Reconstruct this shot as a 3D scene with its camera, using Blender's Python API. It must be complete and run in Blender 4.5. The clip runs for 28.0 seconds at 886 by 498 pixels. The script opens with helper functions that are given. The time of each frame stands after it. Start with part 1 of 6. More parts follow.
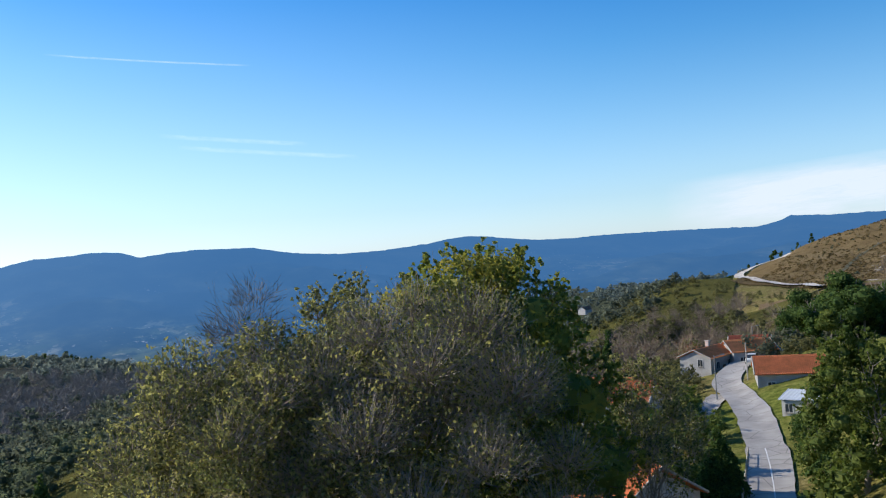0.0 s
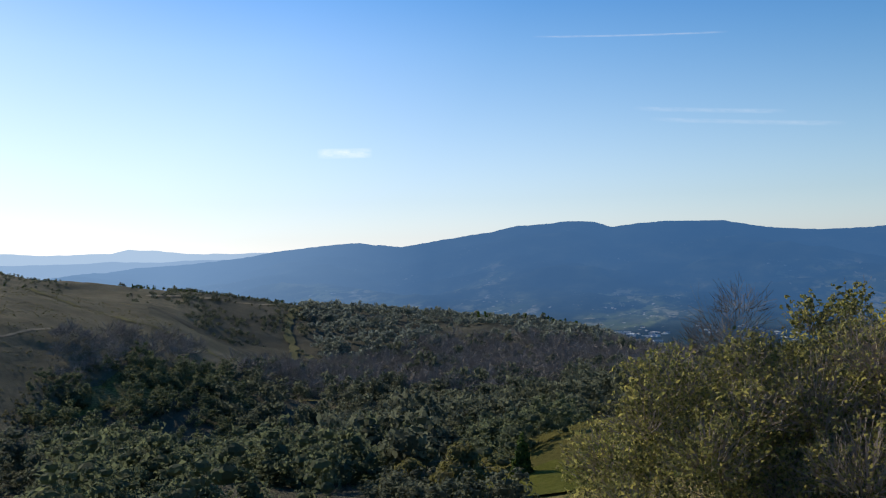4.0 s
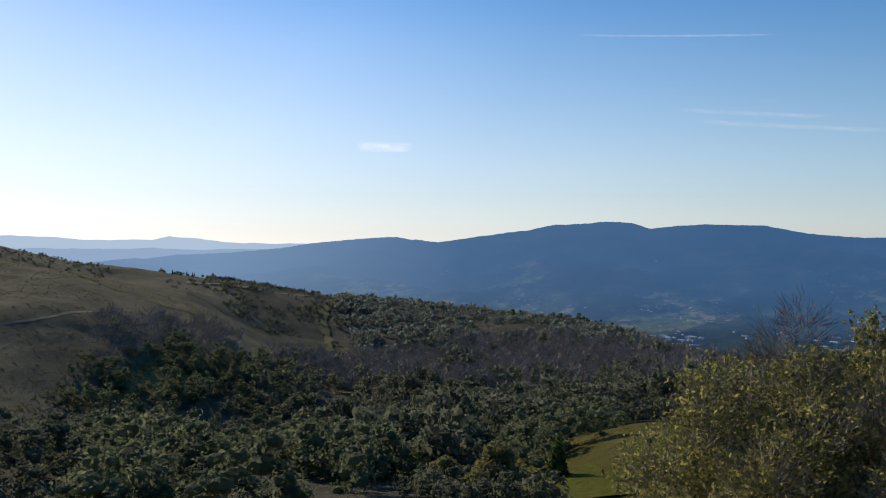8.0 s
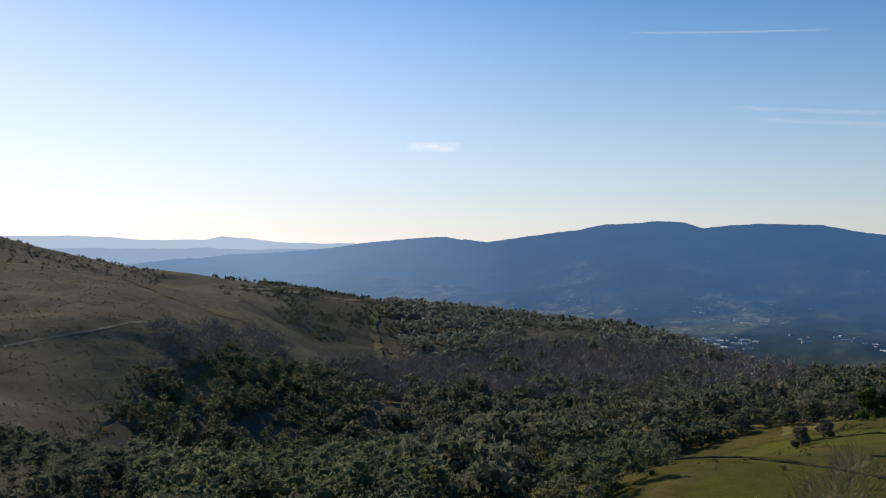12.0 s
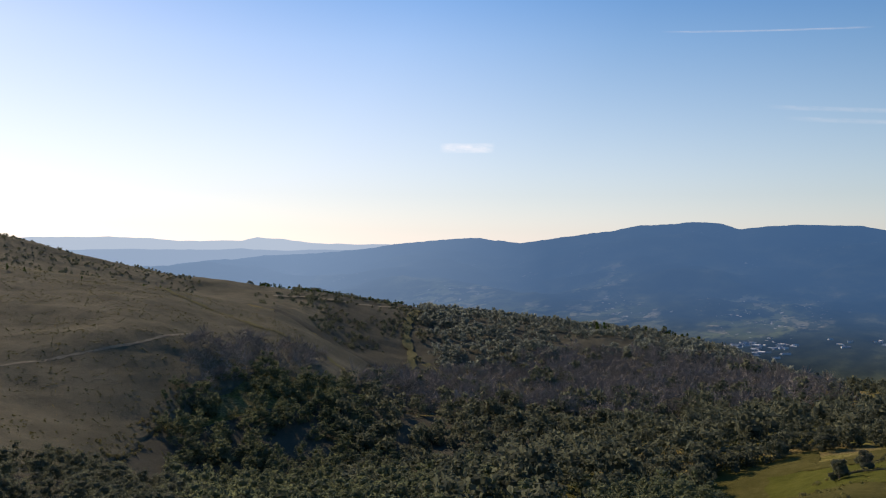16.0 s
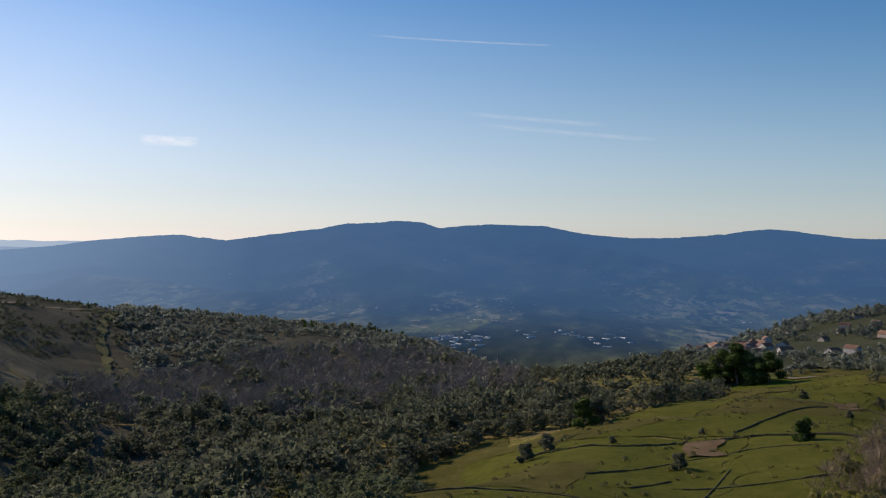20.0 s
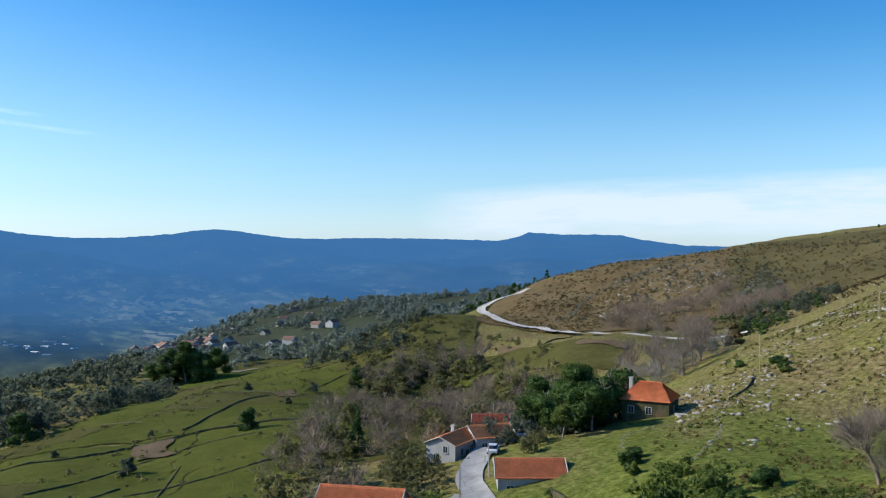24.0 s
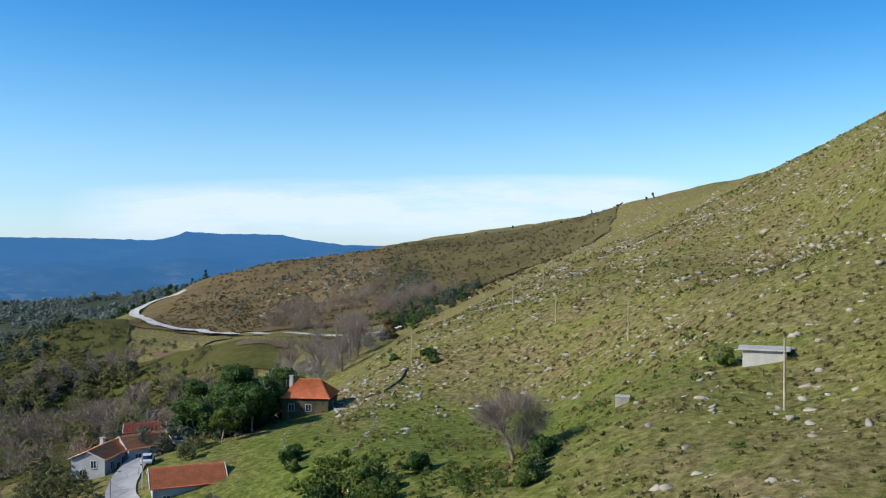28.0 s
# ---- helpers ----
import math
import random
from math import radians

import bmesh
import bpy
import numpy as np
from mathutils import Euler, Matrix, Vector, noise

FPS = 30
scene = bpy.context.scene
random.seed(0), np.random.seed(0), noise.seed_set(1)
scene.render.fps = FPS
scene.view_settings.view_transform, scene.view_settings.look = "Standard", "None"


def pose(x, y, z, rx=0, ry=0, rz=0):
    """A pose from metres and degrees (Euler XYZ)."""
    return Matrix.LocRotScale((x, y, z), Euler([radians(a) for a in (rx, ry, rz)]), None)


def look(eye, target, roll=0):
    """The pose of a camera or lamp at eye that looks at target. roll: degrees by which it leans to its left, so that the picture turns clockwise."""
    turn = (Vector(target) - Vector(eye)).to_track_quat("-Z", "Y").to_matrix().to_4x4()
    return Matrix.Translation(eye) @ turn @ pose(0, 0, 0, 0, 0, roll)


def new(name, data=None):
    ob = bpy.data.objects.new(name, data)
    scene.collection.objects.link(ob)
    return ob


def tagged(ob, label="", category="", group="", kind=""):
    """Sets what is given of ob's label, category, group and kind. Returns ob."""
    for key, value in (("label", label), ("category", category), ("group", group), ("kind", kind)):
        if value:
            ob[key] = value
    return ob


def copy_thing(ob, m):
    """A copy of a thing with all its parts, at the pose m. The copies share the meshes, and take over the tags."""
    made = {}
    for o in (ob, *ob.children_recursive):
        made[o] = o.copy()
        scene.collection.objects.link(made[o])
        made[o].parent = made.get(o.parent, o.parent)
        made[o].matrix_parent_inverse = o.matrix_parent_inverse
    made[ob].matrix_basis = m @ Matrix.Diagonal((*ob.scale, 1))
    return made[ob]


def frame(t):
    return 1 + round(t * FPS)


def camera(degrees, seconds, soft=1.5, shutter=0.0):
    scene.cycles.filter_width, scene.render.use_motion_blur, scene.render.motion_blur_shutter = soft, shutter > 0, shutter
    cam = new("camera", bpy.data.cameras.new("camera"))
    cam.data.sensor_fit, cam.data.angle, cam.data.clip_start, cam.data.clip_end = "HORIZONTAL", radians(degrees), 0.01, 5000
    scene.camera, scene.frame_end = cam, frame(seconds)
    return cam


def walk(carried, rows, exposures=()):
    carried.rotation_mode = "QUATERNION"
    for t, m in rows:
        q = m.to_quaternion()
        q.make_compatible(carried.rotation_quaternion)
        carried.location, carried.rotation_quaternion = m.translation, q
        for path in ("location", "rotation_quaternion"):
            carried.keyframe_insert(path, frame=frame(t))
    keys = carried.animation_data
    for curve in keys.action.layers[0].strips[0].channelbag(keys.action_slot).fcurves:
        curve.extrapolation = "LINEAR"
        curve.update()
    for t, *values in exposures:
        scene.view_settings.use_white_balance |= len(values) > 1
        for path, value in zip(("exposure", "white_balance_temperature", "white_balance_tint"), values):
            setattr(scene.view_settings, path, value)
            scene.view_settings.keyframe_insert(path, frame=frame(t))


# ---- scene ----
cam = camera(53.0, 28.0, 1.15)
PATH = [
    (0, pose(1.01, -0.69, 26.17, 90.36, 4.08, -14.88)),
    (0.2, pose(1.01, -0.69, 26.40, 90.35, 4.09, -13.69)),
    (0.3, pose(1.01, -0.69, 26.52, 90.35, 4.09, -12.12)),
    (0.4, pose(1.01, -0.69, 26.63, 90.35, 4.09, -10.14)),
    (0.5, pose(1.01, -0.69, 26.75, 90.34, 4.10, -7.78)),
    (0.6, pose(1.01, -0.69, 26.87, 90.34, 4.10, -4.42)),
    (0.7, pose(1.01, -0.69, 26.98, 90.33, 4.10, -0.48)),
    (0.8, pose(1.01, -0.69, 27.10, 90.33, 4.11, 2.48)),
    (0.9, pose(1.01, -0.69, 27.21, 90.33, 4.11, 4.26)),
    (1, pose(1.01, -0.69, 27.33, 90.32, 4.11, 4.85)),
    (1.2, pose(0.91, -0.63, 27.33, 90.26, 2.90, 5.07)),
    (1.5, pose(0.75, -0.55, 27.32, 90.16, 1.13, 5.40)),
    (2, pose(0.76, -0.38, 27.29, 90.19, -0.03, 6.25)),
    (2.5, pose(0.73, -0.28, 27.29, 90.19, -0.11, 6.83)),
    (2.7, pose(0.70, -0.26, 27.34, 90.14, -0.11, 7.32)),
    (2.8, pose(0.68, -0.25, 27.36, 90.12, 4.56, 7.56)),
    (3, pose(0.65, -0.23, 27.41, 90.08, 4.76, 8.06)),
    (3.5, pose(0.56, -0.12, 27.39, 90.09, 3.44, 13.47)),
    (5.5, pose(0.05, 0.12, 27.65, 90.01, 0.11, 14.95)),
    (6, pose(-0.08, 0.18, 27.61, 90.01, 0.11, 15.14)),
    (6.5, pose(-0.15, 0.22, 27.56, 89.98, 0.01, 15.34)),
    (7, pose(-0.25, 0.21, 27.53, 89.95, 0.11, 15.80)),
    (7.5, pose(-0.30, 0.20, 27.52, 89.90, 0.03, 16.46)),
    (8, pose(-0.33, 0.18, 27.65, 89.85, 0.05, 17.04)),
    (8.5, pose(-0.34, 0.18, 28.16, 89.79, 0.06, 17.44)),
    (9, pose(-0.38, 0.20, 28.63, 89.77, -0.00, 17.72)),
    (9.5, pose(-0.15, 0.12, 29.47, 89.74, -0.01, 17.98)),
    (10, pose(0.04, 0.08, 30.28, 89.68, -0.15, 18.34)),
    (10.5, pose(-0.08, 0.00, 30.90, 89.79, -0.05, 19.24)),
    (11, pose(-0.06, -0.05, 31.58, 89.70, -0.06, 19.47)),
    (11.5, pose(-0.11, -0.07, 32.34, 89.73, 0.02, 19.90)),
    (12, pose(-0.15, -0.10, 33.11, 89.77, 0.07, 20.21)),
    (12.5, pose(-0.10, -0.06, 33.96, 89.75, 0.01, 20.57)),
    (14.5, pose(-0.01, -0.01, 37.15, 89.85, -0.01, 21.71)),
    (15, pose(-0.01, -0.01, 37.86, 89.84, 0.03, 21.88)),
    (15.5, pose(-0.02, -0.01, 38.59, 89.78, 0.13, 22.12)),
    (16, pose(-0.01, -0.01, 39.17, 89.76, 0.05, 22.37)),
    (16.5, pose(-0.01, -0.01, 39.57, 89.67, 0.04, 22.60)),
    (17, pose(-0.01, -0.01, 40.00, 89.63, -0.00, 22.76)),
    (17.5, pose(-0.00, -0.00, 40.00, 89.57, -0.05, 22.97)),
    (18, pose(0.00, -0.00, 40.00, 89.53, -0.07, 23.13)),
    (18.5, pose(0.01, 0.01, 40.00, 89.55, -0.11, 23.27)),
    (19, pose(0.00, 0.00, 40.00, 89.51, -0.02, 22.22)),
    (19.5, pose(0.01, -0.00, 40.00, 89.52, -0.01, 16.01)),
    (20, pose(0.06, -0.01, 39.99, 89.61, -0.18, 3.69)),
    (20.5, pose(0.02, 0.01, 40.00, 89.53, 0.01, -4.72)),
    (21, pose(-0.01, 0.02, 40.00, 89.49, -0.00, -12.10)),
    (21.5, pose(-0.08, 0.07, 40.01, 89.49, 0.11, -18.38)),
    (22.5, pose(-0.10, 0.11, 40.02, 89.57, 0.04, -27.71)),
    (24.5, pose(-0.02, -0.00, 40.00, 89.70, 0.05, -34.00)),
    (25, pose(-0.01, -0.01, 40.00, 89.70, 0.07, -40.61)),
    (25.5, pose(0.00, -0.01, 40.00, 89.68, -0.01, -46.85)),
    (26, pose(-0.00, 0.02, 40.00, 89.66, 0.05, -49.23)),
    (26.5, pose(-0.01, 0.03, 40.00, 89.63, 0.02, -50.84)),
    (27, pose(-0.02, 0.02, 40.00, 89.58, -0.03, -51.37)),
    (27.5, pose(-0.02, 0.00, 39.99, 89.57, 0.06, -52.00)),
    (28, pose(0.02, -0.05, 40.00, 89.59, 0.05, -52.50)),
]
EXPOSURES = (
    (0, 0.0, 6200, 10), (0.6, 0.0, 6200, 10), (1, -0.1, 6400, 10), (2.5, -0.38, 6500, 12), (5.5, -0.50, 6800, 14), (8, -0.55, 7000, 16), (12, -0.55, 7200, 18), (15, -0.55, 7400, 20),
    (17, -0.52, 7700, 22), (19.5, -0.54, 7700, 22), (20, -0.62, 7400, 20), (20.5, -0.40, 7000, 16), (21, -0.13, 6600, 12), (21.5, -0.03, 6300, 10), (22.5, -0.05, 6100, 8), (25, 0.0, 5900, 6), (28, 0.0, 5900, 6))
walk(cam, PATH, EXPOSURES)

# ---- light: afternoon sun over the valley ----
SUN_BEARING, SUN_HEIGHT = 58.0, 30.0  # degrees left of +y, degrees up
world = bpy.data.worlds.new("sky")
scene.world = world
world.use_nodes = True
wn, wl = world.node_tree.nodes, world.node_tree.links
wn.clear()
sky = wn.new("ShaderNodeTexSky")
sky.sky_type, sky.sun_disc = "NISHITA", False
sky.sun_elevation, sky.sun_rotation = radians(SUN_HEIGHT), radians(-SUN_BEARING)
sky.altitude, sky.air_density, sky.dust_density, sky.ozone_density = 700, 1.0, 0.32, 3.0
sky_bg, sky_out = wn.new("ShaderNodeBackground"), wn.new("ShaderNodeOutputWorld")
sky_bg.inputs["Strength"].default_value = 0.15
deep = wn.new("ShaderNodeHueSaturation")  # thin white haze low down, deep blue higher up
high, high_z, high_ramp = wn.new("ShaderNodeTexCoord"), wn.new("ShaderNodeSeparateXYZ"), wn.new("ShaderNodeMapRange")
wl.new(high.outputs["Generated"], high_z.inputs[0])
wl.new(high_z.outputs["Z"], high_ramp.inputs["Value"])
for key, val in (("From Min", 0.0), ("From Max", 0.28), ("To Min", 0.5), ("To Max", 1.25)):
    high_ramp.inputs[key].default_value = val
wl.new(high_ramp.outputs["Result"], deep.inputs["Saturation"])
wl.new(sky.outputs["Color"], deep.inputs["Color"])
cool = wn.new("ShaderNodeMix")
cool.data_type, cool.blend_type = "RGBA", "MULTIPLY"
cool.inputs[0].default_value = 1.0
tint = wn.new("ShaderNodeMix")
tint.data_type = "RGBA"
tint_ramp = wn.new("ShaderNodeMapRange")
tint_ramp.inputs["From Max"].default_value = 0.22
wl.new(high_z.outputs["Z"], tint_ramp.inputs["Value"])
wl.new(tint_ramp.outputs["Result"], tint.inputs[0])
toward = wn.new("ShaderNodeVectorMath")  # 1 towards the sun, -1 away from it
toward.operation = "DOT_PRODUCT"
toward.inputs[1].default_value = (-math.sin(radians(SUN_BEARING)) * math.cos(radians(SUN_HEIGHT)), math.cos(radians(SUN_BEARING)) * math.cos(radians(SUN_HEIGHT)), math.sin(radians(SUN_HEIGHT)))
wl.new(high.outputs["Generated"], toward.inputs[0])
half = wn.new("ShaderNodeMapRange")
half.inputs["From Min"].default_value = -1.0
wl.new(toward.outputs["Value"], half.inputs["Value"])


def sky_ramp(*stops):
    r = wn.new("ShaderNodeValToRGB")
    while len(r.color_ramp.elements) < len(stops):
        r.color_ramp.elements.new(0.5)
    for el, (p, c) in zip(r.color_ramp.elements, stops):
        el.position, el.color = p, (*c, 1)
    wl.new(half.outputs["Result"], r.inputs["Fac"])
    return r.outputs["Color"]


wl.new(sky_ramp((0.15, (0.78, 0.90, 1.02)), (0.62, (0.84, 0.96, 1.10)), (0.80, (0.84, 0.92, 1.06)), (0.94, (0.80, 0.86, 0.98))), tint.inputs[6])
wl.new(sky_ramp((0.15, (0.36, 0.72, 0.90)), (0.60, (0.52, 0.93, 1.11)), (0.84, (0.88, 1.08, 1.17)), (0.91, (1.14, 1.22, 1.28)), (0.985, (1.22, 1.20, 1.22))), tint.inputs[7])
wl.new(tint.outputs[2], cool.inputs[7])
wl.new(deep.outputs["Color"], cool.inputs[6])
wl.new(cool.outputs[2], sky_bg.inputs["Color"])
wl.new(sky_bg.outputs["Background"], sky_out.inputs["Surface"])
sun = new("sun", bpy.data.lights.new("sun", "SUN"))
sun.data.energy, sun.data.angle, sun.data.color = 5.0, radians(0.5), (1.0, 0.89, 0.73)
sun.matrix_world = look((0, 0, 300), Vector((0, 0, 300)) - Vector((
    -math.sin(radians(SUN_BEARING)) * math.cos(radians(SUN_HEIGHT)),
    math.cos(radians(SUN_BEARING)) * math.cos(radians(SUN_HEIGHT)), math.sin(radians(SUN_HEIGHT)))))

# ---- materials ----
rng = np.random.default_rng(7)


def link(nt, a, b):
    nt.links.new(a, b)


def base_mat(name, rough=0.9):
    m = bpy.data.materials.new(name)
    m.use_nodes = True
    b = m.node_tree.nodes["Principled BSDF"]
    b.inputs["Roughness"].default_value = rough
    b.inputs["Specular IOR Level"].default_value = 0.25
    return m, m.node_tree, b


def coords(nt):
    return nt.nodes.new("ShaderNodeNewGeometry").outputs["Position"]


def noise_of(nt, scale, detail=4.0, rough=0.6, where=None):
    n = nt.nodes.new("ShaderNodeTexNoise")
    n.inputs["Scale"].default_value, n.inputs["Detail"].default_value = scale, detail
    n.inputs["Roughness"].default_value = rough
    link(nt, where or coords(nt), n.inputs["Vector"])
    return n.outputs["Fac"]


def ramp(nt, fac, *stops):
    r = nt.nodes.new("ShaderNodeValToRGB")
    e = r.color_ramp.elements
    while len(e) < len(stops):
        e.new(0.5)
    for el, (p, c) in zip(e, stops):
        el.position, el.color = p, (*c, 1)
    link(nt, fac, r.inputs["Fac"])
    return r.outputs["Color"]


def mixed(nt, fac, a, b, how="MIX"):
    m = nt.nodes.new("ShaderNodeMix")
    m.data_type, m.blend_type = "RGBA", how
    for s, v in (("Factor_Float", fac), ("A_Color", a), ("B_Color", b)):
        i = next(k for k in m.inputs if k.identifier == s)
        if isinstance(v, (int, float)):
            i.default_value = v
        elif isinstance(v, tuple):
            i.default_value = (*v, 1)
        else:
            link(nt, v, i)
    return next(k for k in m.outputs if k.identifier == "Result_Color")


def calc(nt, op, a, b=0.0, c=None):
    m = nt.nodes.new("ShaderNodeMath")
    m.operation = op
    for i, v in enumerate((a, b) if c is None else (a, b, c)):
        if isinstance(v, (int, float)):
            m.inputs[i].default_value = v
        else:
            link(nt, v, m.inputs[i])
    return m.outputs[0]


def bumped(nt, b, height, strength, dist):
    n = nt.nodes.new("ShaderNodeBump")
    n.inputs["Strength"].default_value, n.inputs["Distance"].default_value = strength, dist
    link(nt, height, n.inputs["Height"])
    link(nt, n.outputs["Normal"], b.inputs["Normal"])


def plain(name, color, rough=0.85, vary=0.25, scale=1.5, bump=0.3, metal=0.0):
    """A worn surface: its colour, lighter and darker in large stains and in fine grain."""
    m, nt, b = base_mat(name, rough)
    b.inputs["Metallic"].default_value = metal
    b.inputs["Specular IOR Level"].default_value = 0.08 if rough > 0.84 else 0.4
    d = tuple(v * (1 - vary) for v in color)
    l = tuple(min(1, v * (1 + vary)) for v in color)
    big = ramp(nt, noise_of(nt, scale, 5), (0.3, d), (0.7, l))
    fine = ramp(nt, noise_of(nt, scale * 14, 3), (0.3, (0.82,) * 3), (0.7, (1.0,) * 3))
    link(nt, mixed(nt, 1.0, big, fine, "MULTIPLY"), b.inputs["Base Color"])
    bumped(nt, b, noise_of(nt, scale * 9, 4), bump, 0.03)
    return m


def leafy(name, dark, mid, light, glow=0.35, patch=0.12, warm=0.6, own_share=0.5):
    """Leaves: each one its own tone, whole trees differing a little, light passing through."""
    m, nt, b = base_mat(name, 0.75)
    b.inputs["Specular IOR Level"].default_value = 0.08
    own = nt.nodes.new("ShaderNodeNewGeometry").outputs["Random Per Island"]
    tone = calc(nt, "ADD", calc(nt, "MULTIPLY", own, own_share), calc(nt, "MULTIPLY", noise_of(nt, patch, 2), 1 - own_share))
    col = ramp(nt, tone, (0.22, dark), (0.5, mid), (0.78, light))
    link(nt, col, b.inputs["Base Color"])
    tr = nt.nodes.new("ShaderNodeBsdfTranslucent")
    link(nt, mixed(nt, 1.0, col, (1.0, 1.0, warm), "MULTIPLY"), tr.inputs["Color"])
    mx = nt.nodes.new("ShaderNodeMixShader")
    mx.inputs[0].default_value = glow
    link(nt, b.outputs[0], mx.inputs[1])
    link(nt, tr.outputs[0], mx.inputs[2])
    link(nt, mx.outputs[0], nt.nodes["Material Output"].inputs["Surface"])
    return m


def ground_mat():
    """Hillside: grass, dry bracken and bare heath in patches."""
    m, nt, b = base_mat("hillside", 0.95)
    b.inputs["Specular IOR Level"].default_value = 0.02
    big, mid_, fine = noise_of(nt, 0.012, 5), noise_of(nt, 0.09, 5, 0.65), noise_of(nt, 0.9, 6, 0.78)
    grass = ramp(nt, fine, (0.34, (0.066, 0.070, 0.016)), (0.5, (0.185, 0.168, 0.046)), (0.66, (0.33, 0.285, 0.11)))
    heath = ramp(nt, fine, (0.34, (0.070, 0.056, 0.024)), (0.5, (0.195, 0.15, 0.062)), (0.66, (0.35, 0.275, 0.13)))
    lush = ramp(nt, fine, (0.34, (0.055, 0.076, 0.013)), (0.5, (0.128, 0.155, 0.027)), (0.66, (0.235, 0.25, 0.055)))
    hollow = nt.nodes.new("ShaderNodeVectorMath")  # moist green hollow beside the village
    hollow.operation = "DISTANCE"
    link(nt, coords(nt), hollow.inputs[0])
    hollow.inputs[1].default_value = (84, 74, 11)
    damp = calc(nt, "ADD", calc(nt, "DIVIDE", hollow.outputs["Value"], 72.0), calc(nt, "MULTIPLY", calc(nt, "SUBTRACT", noise_of(nt, 0.07, 4), 0.5), 1.2))
    damp = ramp(nt, damp, (0.35, (0.85,) * 3), (0.75, (0, 0, 0)))
    heathy = ramp(nt, mid_, (0.38, (0, 0, 0)), (0.56, (1, 1, 1)))
    wet = ramp(nt, big, (0.45, (0, 0, 0)), (0.6, (1, 1, 1)))
    col = mixed(nt, heathy, grass, heath)
    col = mixed(nt, calc(nt, "MULTIPLY", wet, 0.35), col, lush)
    col = mixed(nt, damp, col, lush)
    link(nt, col, b.inputs["Base Color"])
    bumped(nt, b, noise_of(nt, 1.3, 6, 0.75), 0.7, 0.35)
    return m


def far_mat(name, haze_color, sunward_haze, near=1350.0, reach=1000.0, least=0.0):
    """Woods and small fields; sunlit haze of kilometres is painted over them as emission."""
    m, nt, b = base_mat(name, 1.0)
    b.inputs["Specular IOR Level"].default_value = 0.0
    up = nt.nodes.new("ShaderNodeMapping")
    up.inputs["Scale"].default_value = (1.0, 0.35, 2.5)
    link(nt, coords(nt), up.inputs["Vector"])
    patch = noise_of(nt, 0.0055, 7, 0.62, up.outputs[0])
    woods = ramp(nt, patch, (0.36, (0.010, 0.014, 0.009)), (0.50, (0.045, 0.055, 0.03)), (0.60, (0.10, 0.115, 0.06)), (0.72, (0.20, 0.21, 0.11)))
    plots = nt.nodes.new("ShaderNodeTexVoronoi")  # field by field
    plots.inputs["Scale"].default_value = 0.016
    link(nt, up.outputs[0], plots.inputs["Vector"])
    crop = ramp(nt, plots.outputs["Color"], (0.2, (0.09, 0.115, 0.045)), (0.5, (0.20, 0.225, 0.09)), (0.8, (0.34, 0.32, 0.20)))
    sep = nt.nodes.new("ShaderNodeSeparateXYZ")
    link(nt, coords(nt), sep.inputs[0])
    low = calc(nt, "DIVIDE", calc(nt, "ADD", sep.outputs[2], 60.0), 150.0)  # farmed below, wooded above
    farmed = ramp(nt, calc(nt, "SUBTRACT", noise_of(nt, 0.0028, 5, 0.6, up.outputs[0]), calc(nt, "MULTIPLY", low, 0.20)), (0.575, (0, 0, 0)), (0.64, (1, 1, 1)))
    tilled = ramp(nt, noise_of(nt, 0.03, 3, 0.6, up.outputs[0]), (0.46, (0, 0, 0)), (0.54, (1, 1, 1)))
    woods = mixed(nt, mixed(nt, 1.0, farmed, tilled, "MULTIPLY"), woods, crop)
    spot = ramp(nt, noise_of(nt, 0.07, 2, 0.6, up.outputs[0]), (0.66, (0, 0, 0)), (0.69, (1, 1, 1)))
    where = ramp(nt, noise_of(nt, 0.004, 3, 0.5, up.outputs[0]), (0.52, (0, 0, 0)), (0.60, (1, 1, 1)))
    woods = mixed(nt, mixed(nt, 1.0, spot, where, "MULTIPLY"), woods, (0.62, 0.60, 0.56))  # farms and villages
    link(nt, woods, b.inputs["Base Color"])
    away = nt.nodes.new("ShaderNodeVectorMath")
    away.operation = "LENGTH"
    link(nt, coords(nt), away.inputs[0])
    # share of painted haze, growing with distance
    haze_share = calc(nt, "SUBTRACT", 1.0, calc(nt, "POWER", 2.718, calc(nt, "DIVIDE", calc(nt, "SUBTRACT", near, away.outputs["Value"]), reach)))
    haze_share = calc(nt, "MAXIMUM", haze_share, max(least, 0.06))
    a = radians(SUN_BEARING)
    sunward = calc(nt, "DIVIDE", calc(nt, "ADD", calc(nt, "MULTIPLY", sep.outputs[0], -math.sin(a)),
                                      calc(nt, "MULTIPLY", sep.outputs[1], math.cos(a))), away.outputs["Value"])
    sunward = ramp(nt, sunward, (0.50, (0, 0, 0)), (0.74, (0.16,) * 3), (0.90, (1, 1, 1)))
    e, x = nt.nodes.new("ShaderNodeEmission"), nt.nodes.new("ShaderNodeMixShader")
    link(nt, mixed(nt, sunward, haze_color, sunward_haze), e.inputs["Color"])
    link(nt, haze_share, x.inputs[0])
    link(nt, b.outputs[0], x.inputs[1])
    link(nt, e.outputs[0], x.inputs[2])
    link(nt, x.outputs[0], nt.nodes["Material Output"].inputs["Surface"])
    return m


